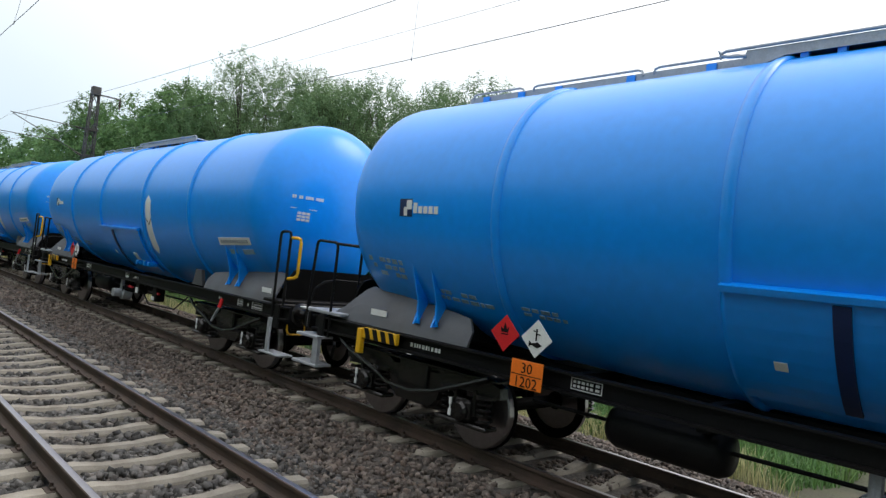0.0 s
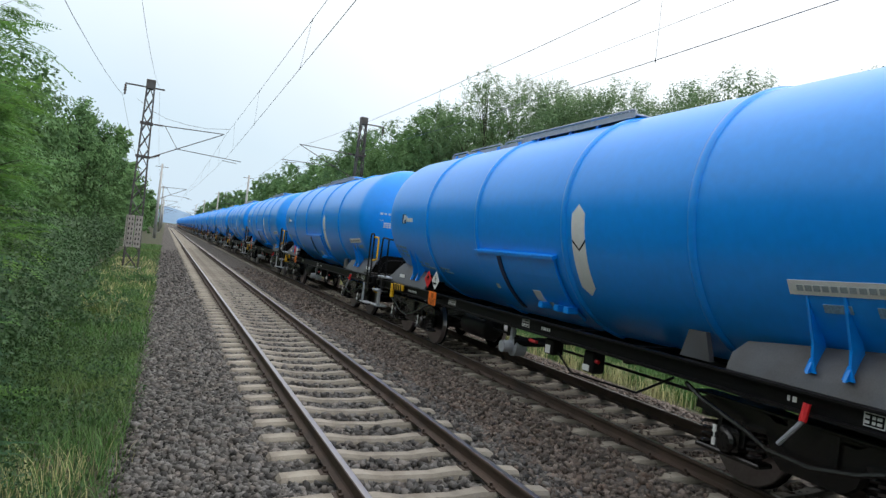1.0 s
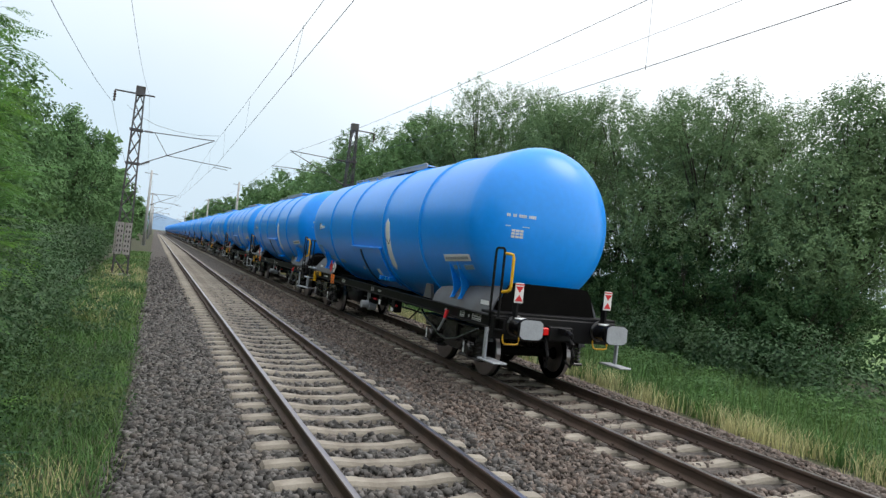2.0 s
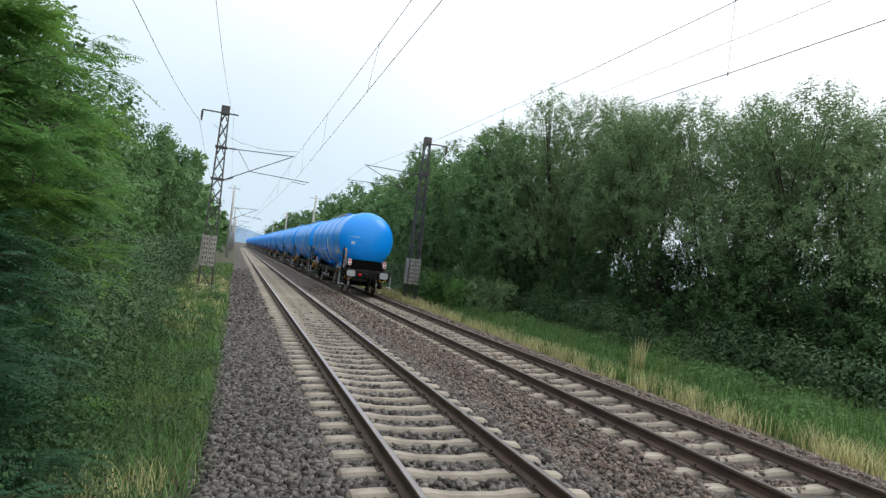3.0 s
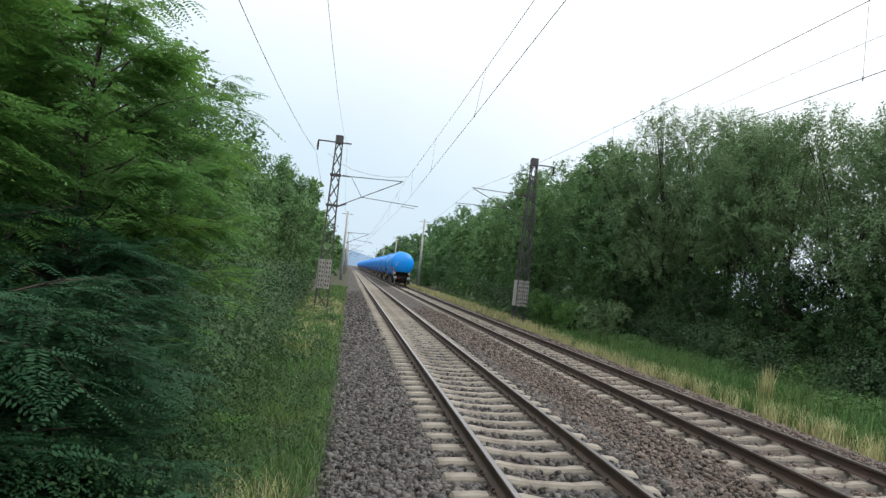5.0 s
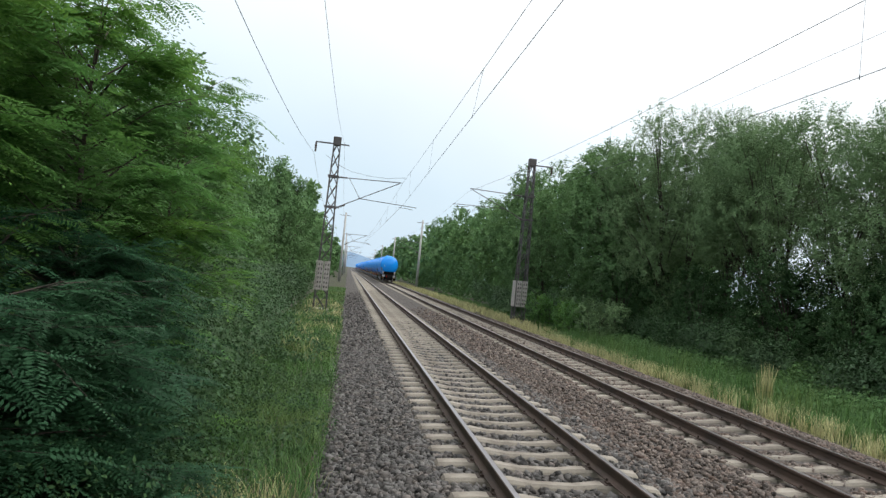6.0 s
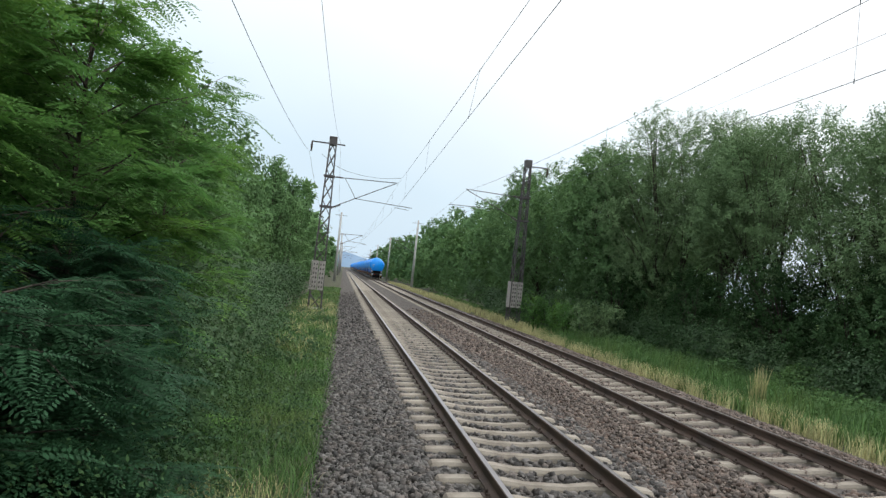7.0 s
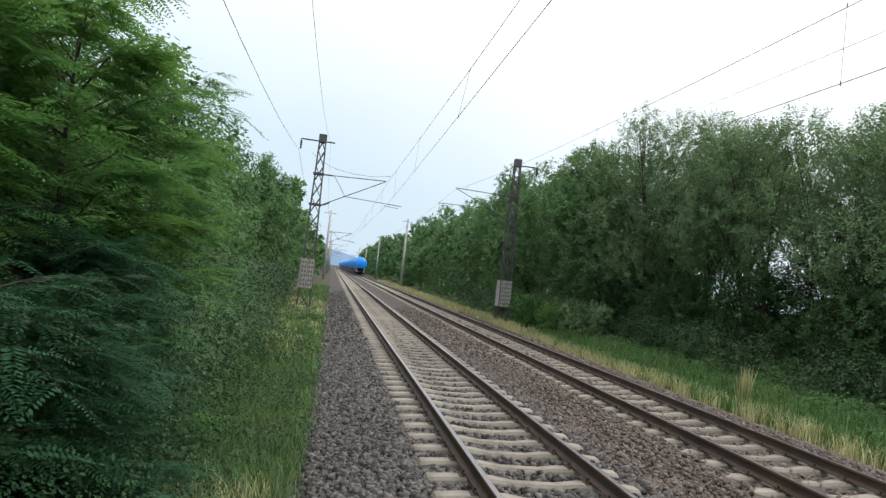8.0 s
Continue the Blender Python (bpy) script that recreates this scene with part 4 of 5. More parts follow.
    for s in (-1, 1):
        bm = bmesh.new()
        tube(bm, [(s * 1.1, 4.4, 0.92), (s * 1.1, 5.0, 0.6), (s * 1.1, 6.4, 0.55), (s * 1.1, 7.0, 0.9)], 0.016, 6)
        part("safety_rod", bm, "black", w)
    for u in (6.72, 6.98, 7.42):
        bm = bmesh.new()
        box(bm, -1.10, -0.9, u - 0.06, u + 0.06, 1.36, 1.46, 0.01)
        part("valve_bracket", bm, "blue", w)
    bm = bmesh.new()
    lathe(bm, [(0.0, -1.45), (0.30, -1.42), (0.34, -1.3), (0.34, -1.1)], 20, "Z", (0, LOB / 2, TZ))
    part("sump", bm, "blue", w)
    # walkway along the top: narrow grating with low side boards and tube rails, then the wide raised platform
    zt = TZ + TR
    bm = bmesh.new()
    box(bm, -0.33, 0.33, 9.58, 13.34, zt + 0.01, zt + 0.03, 0.005)
    walkway = part("walkway", bm, "galv", w, "galvanised grating walkway")
    for s in (-1, 1):
        bm = bmesh.new()
        box(bm, s * 0.34 - 0.006, s * 0.34 + 0.006, 9.58, 13.36, zt - 0.06, zt + 0.045)
        part("side_board", bm, "galv", walkway)
        bm = bmesh.new()
        for u0, u1 in ((9.68, 10.64), (10.76, 12.28), (12.42, 13.3)):
            hoop(bm, [(s * 0.35, u0, zt + 0.03), (s * 0.35, u0, zt + 0.085), (s * 0.35, u1, zt + 0.085), (s * 0.35, u1, zt + 0.03)], 0.014)
        part("walkway_rail", bm, "galv", walkway)
        for u in (10.0, 10.9, 11.87, 12.45, 13.05):
            bm = bmesh.new()
            box(bm, s * 0.35, s * 0.372, u - 0.05, u + 0.05, zt - 0.09, zt + 0.03)
            part("walkway_support", bm, "blue", walkway)
    bm = bmesh.new()
    box(bm, -0.50, 0.50, 6.36, 9.62, zt + 0.0, zt + 0.025, 0.005)
    part("platform", bm, "galv", walkway, "galvanised grating of the wide platform")
    for s in (-1, 1):
        bm = bmesh.new()
        prism(bm, [(6.36, zt - 0.04), (9.25, zt - 0.04), (9.45, zt - 0.10), (9.66, zt - 0.10), (9.60, zt + 0.055), (6.36, zt + 0.055)], s * 0.50, s * 0.512)
        part("toe_board", bm, "galv", walkway, "grey toe board of the side platform")
        bm = bmesh.new()
        hoop(bm, [(s * 0.52, 6.32, zt - 0.02), (s * 0.52, 6.32, zt + 0.075), (s * 0.52, 9.86, zt + 0.075), (s * 0.52, 9.84, zt + 0.02), (s * 0.52, 9.6, zt + 0.0)], 0.016)
        part("walkway_rail", bm, "galv", walkway)
        for u in (6.55, 7.3, 8.05, 8.8, 9.1):
            bm = bmesh.new()
            box(bm, s * 0.46 - 0.03, s * 0.46 + 0.03, u - 0.035, u + 0.035, zt - 0.12, zt + 0.005)
            part("walkway_support", bm, "blue", walkway)
    bm = bmesh.new()
    lathe(bm, [(0.3, -0.1), (0.3, 0.12), (0.34, 0.13), (0.34, 0.17), (0.2, 0.2), (0.0, 0.2)], 20, "Z", (0, LOB / 2 - 0.2, zt))
    part("manhole", bm, "blue", w)
    return w


WAGONS = 24
# seconds and the y of the last wagon's rear buffers
TAIL = [(0.0, -38.08), (0.2, -33.15), (0.4, -28.46), (0.5, -26.50), (0.6, -23.72), (1.0, -14.10), (2.5, 21.28), (3.5, 46.1), (4.5, 70.7), (6.25, 113.7), (8.0, 157.0)]
first_wagon = make_wagon()
train = [first_wagon] + [copy_thing(first_wagon, pose(XC2, TAIL[0][1] + k * PITCH, 0)) for k in range(1, WAGONS)]
first_wagon["label"] = "last blue tank wagon with red and white tail boards"
# the last wagon carries the tail boards and a red lamp
for s in (-1, 1):
    bm = bmesh.new()
    box(bm, s * 0.93 - 0.085, s * 0.93 + 0.085, 0.50, 0.515, 1.46, 1.80, 0.004)
    board = part("tail_board", bm, "white", first_wagon, "white tail board with red triangles")
    bm = bmesh.new()
    c = s * 0.93
    prism(bm, [(c - 0.075, 1.74), (c + 0.075, 1.74), (c, 1.64)], 0.494, 0.499, "Y")
    prism(bm, [(c - 0.075, 1.49), (c + 0.075, 1.49), (c, 1.60)], 0.494, 0.499, "Y")
    box(bm, c - 0.085, c + 0.085, 0.494, 0.499, 1.765, 1.785)
    part("triangle", bm, "red", board)
    bm = bmesh.new()
    box(bm, c - 0.02, c + 0.02, 0.515, 0.64, 1.2, 1.6)
    part("bracket", bm, "black", board)
bm = bmesh.new()
box(bm, -0.37, -0.23, 0.52, 0.62, 0.93, 1.07, 0.02)
part("tail_lamp", bm, "lamp", first_wagon, "small red tail lamp")


# ---- trees, shrubs and grass ----
def leaf_quads(rng, pos, axis, length, width, facing=None):
    """One small folded leaf a point, lying along axis."""
    n = len(pos)
    axis = axis / np.linalg.norm(axis, axis=1, keepdims=True)
    side = np.cross(axis, rng.normal(size=(n, 3)) if facing is None else facing + rng.normal(size=(n, 3)) * 0.35)
    side /= np.linalg.norm(side, axis=1, keepdims=True) + 1e-9
    up = np.cross(side, axis)
    ln = (length * rng.uniform(0.6, 1.25, n))[:, None]
    wd = (width * rng.uniform(0.7, 1.2, n))[:, None]
    base, tip = pos, pos + axis * ln
    mid = pos + axis * ln * 0.45 - up * wd * 0.25
    v = np.stack([base, mid + side * wd * 0.5, tip, mid - side * wd * 0.5], 1).reshape(-1, 3)
    f = np.arange(n * 4).reshape(-1, 4)
    return v, f


def unit(rng, n):
    v = rng.normal(size=(n, 3))
    return v / np.linalg.norm(v, axis=1, keepdims=True)


def crown_points(rng, lobes, clusters):
    """Places on the shells of the lobes, with the outward way at each; fuller above than below, so that undersides open up."""
    vol = np.array([r[0] * r[1] * r[2] for c, r in lobes]) ** 0.62
    pick = rng.choice(len(lobes), clusters, p=vol / vol.sum())
    d = unit(rng, clusters) + np.array([0, 0, 0.28])
    d /= np.linalg.norm(d, axis=1, keepdims=True)
    rad = rng.uniform(0.45, 1.0, clusters) ** 0.35 * rng.choice([1.0, 1.08, 0.94], clusters)
    c = np.array([lobes[i][0] for i in pick])
    r = np.array([lobes[i][1] for i in pick])
    return c + d * r * rad[:, None], d


def crown(name, rng, lobes, clusters, per, twig, leaf, mat, parent, droop=0.0, floor=-1.0, rise=0.35):
    p, d = crown_points(rng, lobes, clusters)
    ways = d * 0.8 + unit(rng, clusters) * 0.6 + np.array([0, 0, rise - droop])
    ways /= np.linalg.norm(ways, axis=1, keepdims=True)
    t = rng.uniform(0, 1, (clusters, per))
    pos = p[:, None] + ways[:, None] * (t * twig)[..., None] + rng.normal(size=(clusters, per, 3)) * twig * 0.11
    pos[..., 2] -= droop * t ** 2 * twig
    out = np.repeat(d[:, None] + np.array([0, 0, 0.35]), per, 1).reshape(-1, 3)
    ax = ways[:, None] * 0.6 + rng.normal(size=(clusters, per, 3)) * 0.55 + np.array([0, 0, -droop])
    pos, ax = pos.reshape(-1, 3), ax.reshape(-1, 3)
    ax -= out * (ax * out).sum(1, keepdims=True) * 0.55
    keep = pos[:, 2] > floor
    v, f = leaf_quads(rng, pos[keep], ax[keep], leaf[0], leaf[1], out[keep])
    return mesh_from(name, v, f, mat, parent=parent)


def tree(name, x, y, height, spread, seed, mat, label, category, clusters=900, per=16, twig=0.5, leaf=(0.13, 0.05), base=0.25, trunk=0.12, stems=1, droop=0.0, nlobes=9, group="", lobe=1.0, rise=0.35):
    rng = np.random.default_rng(seed)
    z0 = ground_z(x) - 0.05
    t = empty(name, label, category, group)
    t.matrix_basis = pose(x, y, z0)
    lobes, bm = [], bmesh.new()
    for s in range(stems):
        a = rng.uniform(0, 6.283)
        foot = Vector((math.cos(a), math.sin(a), 0)) * (0.0 if stems == 1 else 0.35)
        lean = Vector((math.cos(a), math.sin(a), 0)) * spread * (0.12 if stems == 1 else 0.45)
        top = foot + lean + Vector((0, 0, height * 0.82))
        pts = [foot + (top - foot) * k + Vector((rng.normal() * 0.08, rng.normal() * 0.08, 0)) * height * 0.12 * (k > 0) for k in (0, 0.2, 0.42, 0.65, 0.85, 1.0)]
        tube(bm, pts, [trunk, trunk * 0.85, trunk * 0.65, trunk * 0.45, trunk * 0.25, trunk * 0.08], 7)
        for k in range(nlobes // stems + 1):
            h = base + (1 - base) * (k + rng.uniform(0.2, 0.9)) / (nlobes // stems + 1)
            b = rng.uniform(0, 6.283)
            wide = spread * math.sin(math.pi * min(0.96, max(0.16, (h - base * 0.55) / (1.08 - base * 0.55)))) ** 0.7
            c = foot + lean * h + Vector((math.cos(b), math.sin(b), 0)) * wide * rng.uniform(0.25, 0.62) + Vector((0, 0, height * min(h, 0.90)))
            size = wide * rng.uniform(0.45, 0.68) * lobe
            lobes.append((np.array(c), np.array((size, size, size * rng.uniform(0.75, 1.15)))))
            start = foot + (top - foot) * max(0.12, h * 0.62)
            limb = bmesh.new()
            tube(limb, [start, (start + c) / 2 + Vector((0, 0, 0.12 * height * 0.3)), Vector(c)], [trunk * 0.42, trunk * 0.28, trunk * 0.08], 5)
            for q in range(3):
                e = Vector(c) + Vector(unit(rng, 1)[0]) * size * 0.9
                tube(limb, [(start + Vector(c)) / 2, (Vector(c) + e) / 2, e], [trunk * 0.16, trunk * 0.1, trunk * 0.03], 4)
            part("limb", limb, "bark", t)
    part("trunk", bm, "bark", t)
    crown("crown", rng, lobes, clusters, per, twig, leaf, mat, t, droop, 0.05, rise)
    return t


def fronds(rng, pos, way, length, pairs=10):
    """Feathered leaves: a row of leaflet pairs along a drooping rib."""
    n = len(pos)
    way = way / np.linalg.norm(way, axis=1, keepdims=True)
    side = np.cross(way, np.array([0, 0, 1.0])) + rng.normal(size=(n, 3)) * 0.25
    side /= np.linalg.norm(side, axis=1, keepdims=True)
    ln = length * rng.uniform(0.7, 1.2, n)
    vs, k = [], 0
    for i in range(pairs * 2 + 1):
        t = (i // 2 + 0.8) / (pairs + 0.8)
        s = 0 if i == pairs * 2 else (1 if i % 2 else -1)
        p = pos + way * (ln * t)[:, None] + np.array([0, 0, -1.0]) * (ln * 0.24 * t * t)[:, None]
        ax = way * (0.35 if s else 1.0) + side * s + np.array([0, 0, -0.18]) + rng.normal(size=(n, 3)) * 0.12
        ax /= np.linalg.norm(ax, axis=1, keepdims=True)
        l2 = (ln * (0.25 if pairs < 10 else 0.17) * (1.1 - 0.4 * t))[:, None]
        across = np.cross(ax, np.cross(way, side))
        across /= np.linalg.norm(across, axis=1, keepdims=True) + 1e-9
        m = p + ax * l2 * 0.5
        vs.append(np.stack([p, m + across * l2 * 0.20, p + ax * l2, m - across * l2 * 0.20], 1))
    v = np.concatenate(vs, 1).reshape(-1, 3)
    return v, np.arange(len(v)).reshape(-1, 4)


def robinia(x, y, height, seed, limbs, label, twigs=12, per=10, length=0.26, trunk=0.05, mat="leaf_robinia", pairs=10):
    """A young locust tree: limbs (count, lowest height, reach), twigs along them, feathered leaves on the twigs."""
    rng = np.random.default_rng(seed)
    z0 = ground_z(x) - 0.05
    t = empty("robinia", label, "tree", "young locust trees beside the line")
    t.matrix_basis = pose(x, y, z0)
    bm = bmesh.new()
    tube(bm, [(0, 0, 0), (0.03, 0.05, height * 0.35), (-0.04, 0.02, height * 0.7), (0.0, 0.0, height)], [trunk, trunk * 0.8, trunk * 0.5, trunk * 0.15], 8)
    pos, way = [], []
    for i in range(limbs[0]):
        h = height * (limbs[1] + (1.0 - limbs[1]) * (i + 0.5) / limbs[0])
        a = i * 2.4 + rng.uniform(-0.5, 0.5)
        reach = limbs[2] * (1.05 - 0.5 * (i / limbs[0])) * rng.uniform(0.65, 1.1)
        end = Vector((math.cos(a) * reach, math.sin(a) * reach, h + reach * rng.uniform(-0.3, 0.5)))
        start = Vector((0, 0, h * 0.88))
        mid = (start + end) / 2 + Vector((0, 0, reach * 0.12))
        tube(bm, [start, mid, end], [trunk * 0.35, trunk * 0.22, trunk * 0.06], 5)
        for q in range(twigs):
            k = rng.uniform(0.15, 1.0)
            b = start * (1 - k) ** 2 + mid * 2 * k * (1 - k) + end * k ** 2
            out = Vector((end.x, end.y, 0)).normalized()
            turn = rng.uniform(-1.2, 1.2)
            tw = Vector((out.x * math.cos(turn) - out.y * math.sin(turn), out.x * math.sin(turn) + out.y * math.cos(turn), rng.uniform(-0.5, 0.35)))
            tip = b + tw.normalized() * rng.uniform(0.4, 0.85)
            tube(bm, [b, tip], [trunk * 0.08, trunk * 0.03], 3)
            for s in range(per):
                across = Vector((-tw.y, tw.x, 0)).normalized() * (1 if s % 2 else -1)
                pos.append(b + (tip - b) * ((s + 0.8) / per))
                way.append(tw.normalized() * (0.55 if s < per - 1 else 2.0) + across * 0.85 + Vector(unit(rng, 1)[0]) * 0.22)
    part("trunk", bm, "bark", t)
    way = np.array(way)
    v, f = fronds(rng, np.array(pos), way, length, pairs)
    mesh_from("crown", v, f, mat, parent=t)
    return t


def blades(name, count, xs, ys, height, mat, label, seed, width=0.008, lean=0.35, clump=0.0, zf=ground_z):
    """Grass: thin bent blades, two quads tapering to a tip."""
    rng = np.random.default_rng(seed)
    x, y = rng.uniform(*xs, count), rng.uniform(*ys, count)
    if clump:
        cx, cy = rng.uniform(*xs, int(clump)), rng.uniform(*ys, int(clump))
        k = rng.integers(0, int(clump), count)
        x, y = cx[k] + rng.normal(size=count) * 0.12, cy[k] + rng.normal(size=count) * 0.2
    z = np.array([zf(v) for v in x]) - 0.03
    h = height * rng.uniform(0.45, 1.15, count)
    a = rng.uniform(0, 6.283, count)
    ln = lean * h * rng.uniform(0.2, 1.4, count)
    dx, dy = np.cos(a), np.sin(a)
    px, py = -dy * width, dx * width
    p = np.stack([x, y, z], -1)
    s = np.stack([px, py, 0 * px], -1)
    m = p + np.stack([dx * ln * 0.35, dy * ln * 0.35, h * 0.6], -1)
    t = p + np.stack([dx * ln, dy * ln, h], -1)
    v = np.stack([p - s, p + s, m + s * 0.8, m - s * 0.8, t + s * 0.15, t - s * 0.15], 1).reshape(-1, 3)
    b = (np.arange(count) * 6)[:, None]
    f = np.concatenate([b + [0, 1, 2, 3], b + [3, 2, 4, 5]])
    return mesh_from(name, v, f, mat, label, "grass", "stuff")


# trees along the far side of the line: willow-like, full down to the scrub
rr = random.Random(5)
R_TREES = [  # x, y, height, spread, kind, height of the lowest leaves as a share, lobes
    (20.4, 14.6, 9.4, 3.2, 0, 0.14, 34), (19.9, 18.6, 10.2, 3.6, 0, 0.22, 34), (20.0, 22.8, 10.8, 3.7, 0, 0.15, 40), (19.6, 27.2, 11.4, 3.6, 0, 0.47, 30), (18.8, 31.0, 12.0, 3.2, 0, 0.45, 30),
    (17.9, 34.2, 13.6, 3.9, 0, 0.14, 40), (16.9, 39.6, 12.4, 3.8, 1, 0.12, 26), (17.4, 45.5, 12.5, 4.0, 1, 0.12, 26), (17.0, 52.5, 12.9, 4.0, 1, 0.12, 26), (17.2, 59.5, 12.4, 4.0, 1, 0.12, 26)]
for i, (x, y, h, s, kind, low, lobes) in enumerate(R_TREES):
    tree("willow" if kind == 0 else "maple", x, y, h, s, 40 + i, "leaf_willow" if kind == 0 else "leaf_dark",
         ("bushy grey-green willow tree rising out of roadside scrub" if low < 0.3 else "grey-green willow with bare dark stems below its crown") if kind == 0 else "dense dark green maple tree beside the railway", "tree",
         clusters=int(3300 * (1 - 0.5 * low)) if kind == 0 else 2200, per=26 if kind == 0 else 20, twig=0.62, leaf=(0.135, 0.054) if kind == 0 else (0.18, 0.12), base=low, stems=4 if low > 0.3 else 3,
         trunk=0.10, nlobes=lobes, group="trees beyond the far track", lobe=0.8 if kind == 0 else 0.95, rise=0.75 if kind == 0 else 0.35)
# dark thicket in front of the bare willow stems
for i, (x, y, h, s) in enumerate(((17.6, 13.6, 3.2, 1.7), (17.4, 16.4, 4.4, 2.0), (17.8, 19.4, 5.2, 2.1), (17.5, 22.4, 5.0, 2.1), (17.3, 25.4, 4.4, 2.0), (16.9, 28.6, 4.4, 2.1), (16.4, 31.4, 4.6, 2.1), (15.9, 34.4, 4.6, 1.8))):
    tree("thicket_bush", x, y, h, s, 140 + i, "leaf_thicket", "dense dark green hawthorn bush under the willows", "bush", clusters=760, per=20, twig=0.4, leaf=(0.11, 0.065), base=0.06, stems=3,
         trunk=0.05, nlobes=18, group="bushes below the willows", lobe=0.9)
# far rows of trees on both sides, as masses of leaves
def far_row(name, x, ys, height, mat, label, seed, leaf, clusters, spread=3.0, stray=1.0):
    rng = np.random.default_rng(seed)
    lobes = []
    for y in ys:
        h = height * rng.uniform(0.8, 1.15)
        for k in range(5):
            hz = h * (0.2 + 0.7 * k / 4)
            s = spread * (0.75 - 0.25 * abs(k - 1.5) / 2.5) * rng.uniform(0.8, 1.2)
            lobes.append((np.array([x + rng.normal() * stray, y + rng.normal() * 1.5, hz + ground_z(x)]), np.array([s, s * 1.2, s])))
    ob = crown(name, rng, lobes, clusters, 14, 0.9, leaf, mat, None)
    return tagged(ob, label, "trees", "", "stuff")


far_row("far_trees", 18.0, np.arange(66, 135, 5.5), 12.6, "leaf_dark", "dense dark green trees along the far side of the line", 11, (0.42, 0.3), 4200, 3.6)
far_row("far_trees", 19.0, np.arange(135, 420, 9), 12.0, "leaf_dark", "distant dark green trees along the line", 12, (0.95, 0.7), 3000, 4.5)
far_row("far_trees", -6.5, np.arange(62, 300, 8), 9.5, "leaf_dark", "distant green trees on the near side of the line", 13, (0.75, 0.52), 2000, 3.2)
far_row("far_trees", -6.7, np.arange(22, 62, 4.5), 7.8, "leaf_dark", "dense green trees on the near side of the line", 14, (0.24, 0.15), 5600, 2.3, 0.5)
far_row("scrub", 16.2, np.arange(12, 33, 1.9), 1.35, "leaf_bush", "low green bramble mounds below the willows", 15, (0.11, 0.07), 4200, 0.95, 0.5)
far_row("scrub", 15.4, np.arange(36, 66, 3.0), 1.7, "leaf_bush", "low green scrub below the far trees", 20, (0.17, 0.11), 3000, 1.1)

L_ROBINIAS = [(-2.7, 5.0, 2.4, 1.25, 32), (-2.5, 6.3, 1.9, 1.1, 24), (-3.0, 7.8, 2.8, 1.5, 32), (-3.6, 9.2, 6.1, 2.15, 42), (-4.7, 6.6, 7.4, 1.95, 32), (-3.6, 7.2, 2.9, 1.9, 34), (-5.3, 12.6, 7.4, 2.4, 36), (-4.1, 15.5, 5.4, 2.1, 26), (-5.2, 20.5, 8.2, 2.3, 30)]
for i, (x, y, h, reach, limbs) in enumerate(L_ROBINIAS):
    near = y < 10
    # saplings under 3 m take the bluish leaf colour that has shade painted in
    robinia(x, y, h, 70 + i, (limbs, 0.06, reach), "locust sapling, drooping feathery bluish leaves coloured as in shade" if h < 3 else "young locust tree with feathery fresh green leaves", 12, (10 if h < 3 else 11) if near else 7, (0.37 if h < 3 else 0.40) if near else 0.42, mat="leaf_blue_shaded" if h < 3 else "leaf_robinia", pairs=(11 if h < 3 else 8) if near else 7)
# added row behind the eye, out of view, to darken the tank bellies
far_row("far_trees", -7.2, np.arange(-50, 3, 3.2), 12.0, "leaf_dark", "unseen tree row added to keep low sky off the tanks", 38, (0.42, 0.28), 3600, 3.0, 0.3)
far_row("undergrowth", -2.75, np.arange(8.0, 22, 1.4), 1.45, "leaf_bush", "mixed low shrubs and weeds at the foot of the trees", 16, (0.08, 0.05), 3000, 0.7, 0.35)
far_row("undergrowth", -4.3, np.arange(22, 60, 2.5), 1.8, "leaf_bush", "mixed low shrubs along the near verge", 17, (0.17, 0.11), 2400, 1.0, 0.35)
far_row("far_trees", -9.6, np.arange(15, 32, 3.5), 7.5, "leaf_dark", "dark green trees behind the locust saplings", 18, (0.3, 0.2), 3000, 2.4)
far_row("scrub", 27.0, np.arange(16, 46, 2.6), 2.5, "leaf_thicket", "dark scrub at the edge of the field behind the willows", 41, (0.24, 0.15), 1500, 1.6)
far_row("far_trees", 24.5, [43, 47, 51, 55, 59], 8.6, "leaf_dark", "dark trees behind the maples", 19, (0.4, 0.27), 1800, 2.4)

for x, y, h in ((-4.9, 44.0, 9.6), (-4.4, 50.0, 9.2), (-4.1, 56.0, 8.8)):
    tree("poplar", x, y, h, 1.25, int(y), "leaf_dark", "slender dark grey-green poplar behind the mast", "tree", clusters=420, per=14, twig=0.7, leaf=(0.2, 0.12), base=0.1, trunk=0.09, nlobes=16, group="poplars on the near side", rise=0.9)
far_row("undergrowth", -1.95, np.arange(6.4, 11.0, 0.6), 0.5, "leaf_thicket", "leafy weeds and brambles at the edge of the verge", 42, (0.05, 0.032), 900, 0.32, 0.22)
blades("grass_verge", 2400, (-2.6, -0.05), (4.6, 7.4), 0.24, "grass", "sparse green grass over brown litter on the near verge", 39, 0.005, 0.9)
blades("grass_verge", 9500, (-2.6, -0.05), (7.4, 14), 0.26, "grass", "short rough green grass on the near verge", 21, 0.005, 0.9)
blades("grass_verge", 12000, (-2.8, 0.0), (14, 32), 0.25, "grass", "rough green grass along the near verge", 22, 0.009, 0.8)
blades("grass_verge", 7000, (-2.8, 0.0), (32, 75), 0.2, "grass", "rough green grass along the near verge", 27, 0.018, 0.8)
blades("grass_verge", 30000, (10.5, 16.0), (3, 34), 0.46, "grass", "tall green grass below the far embankment", 23, 0.014, 0.7)
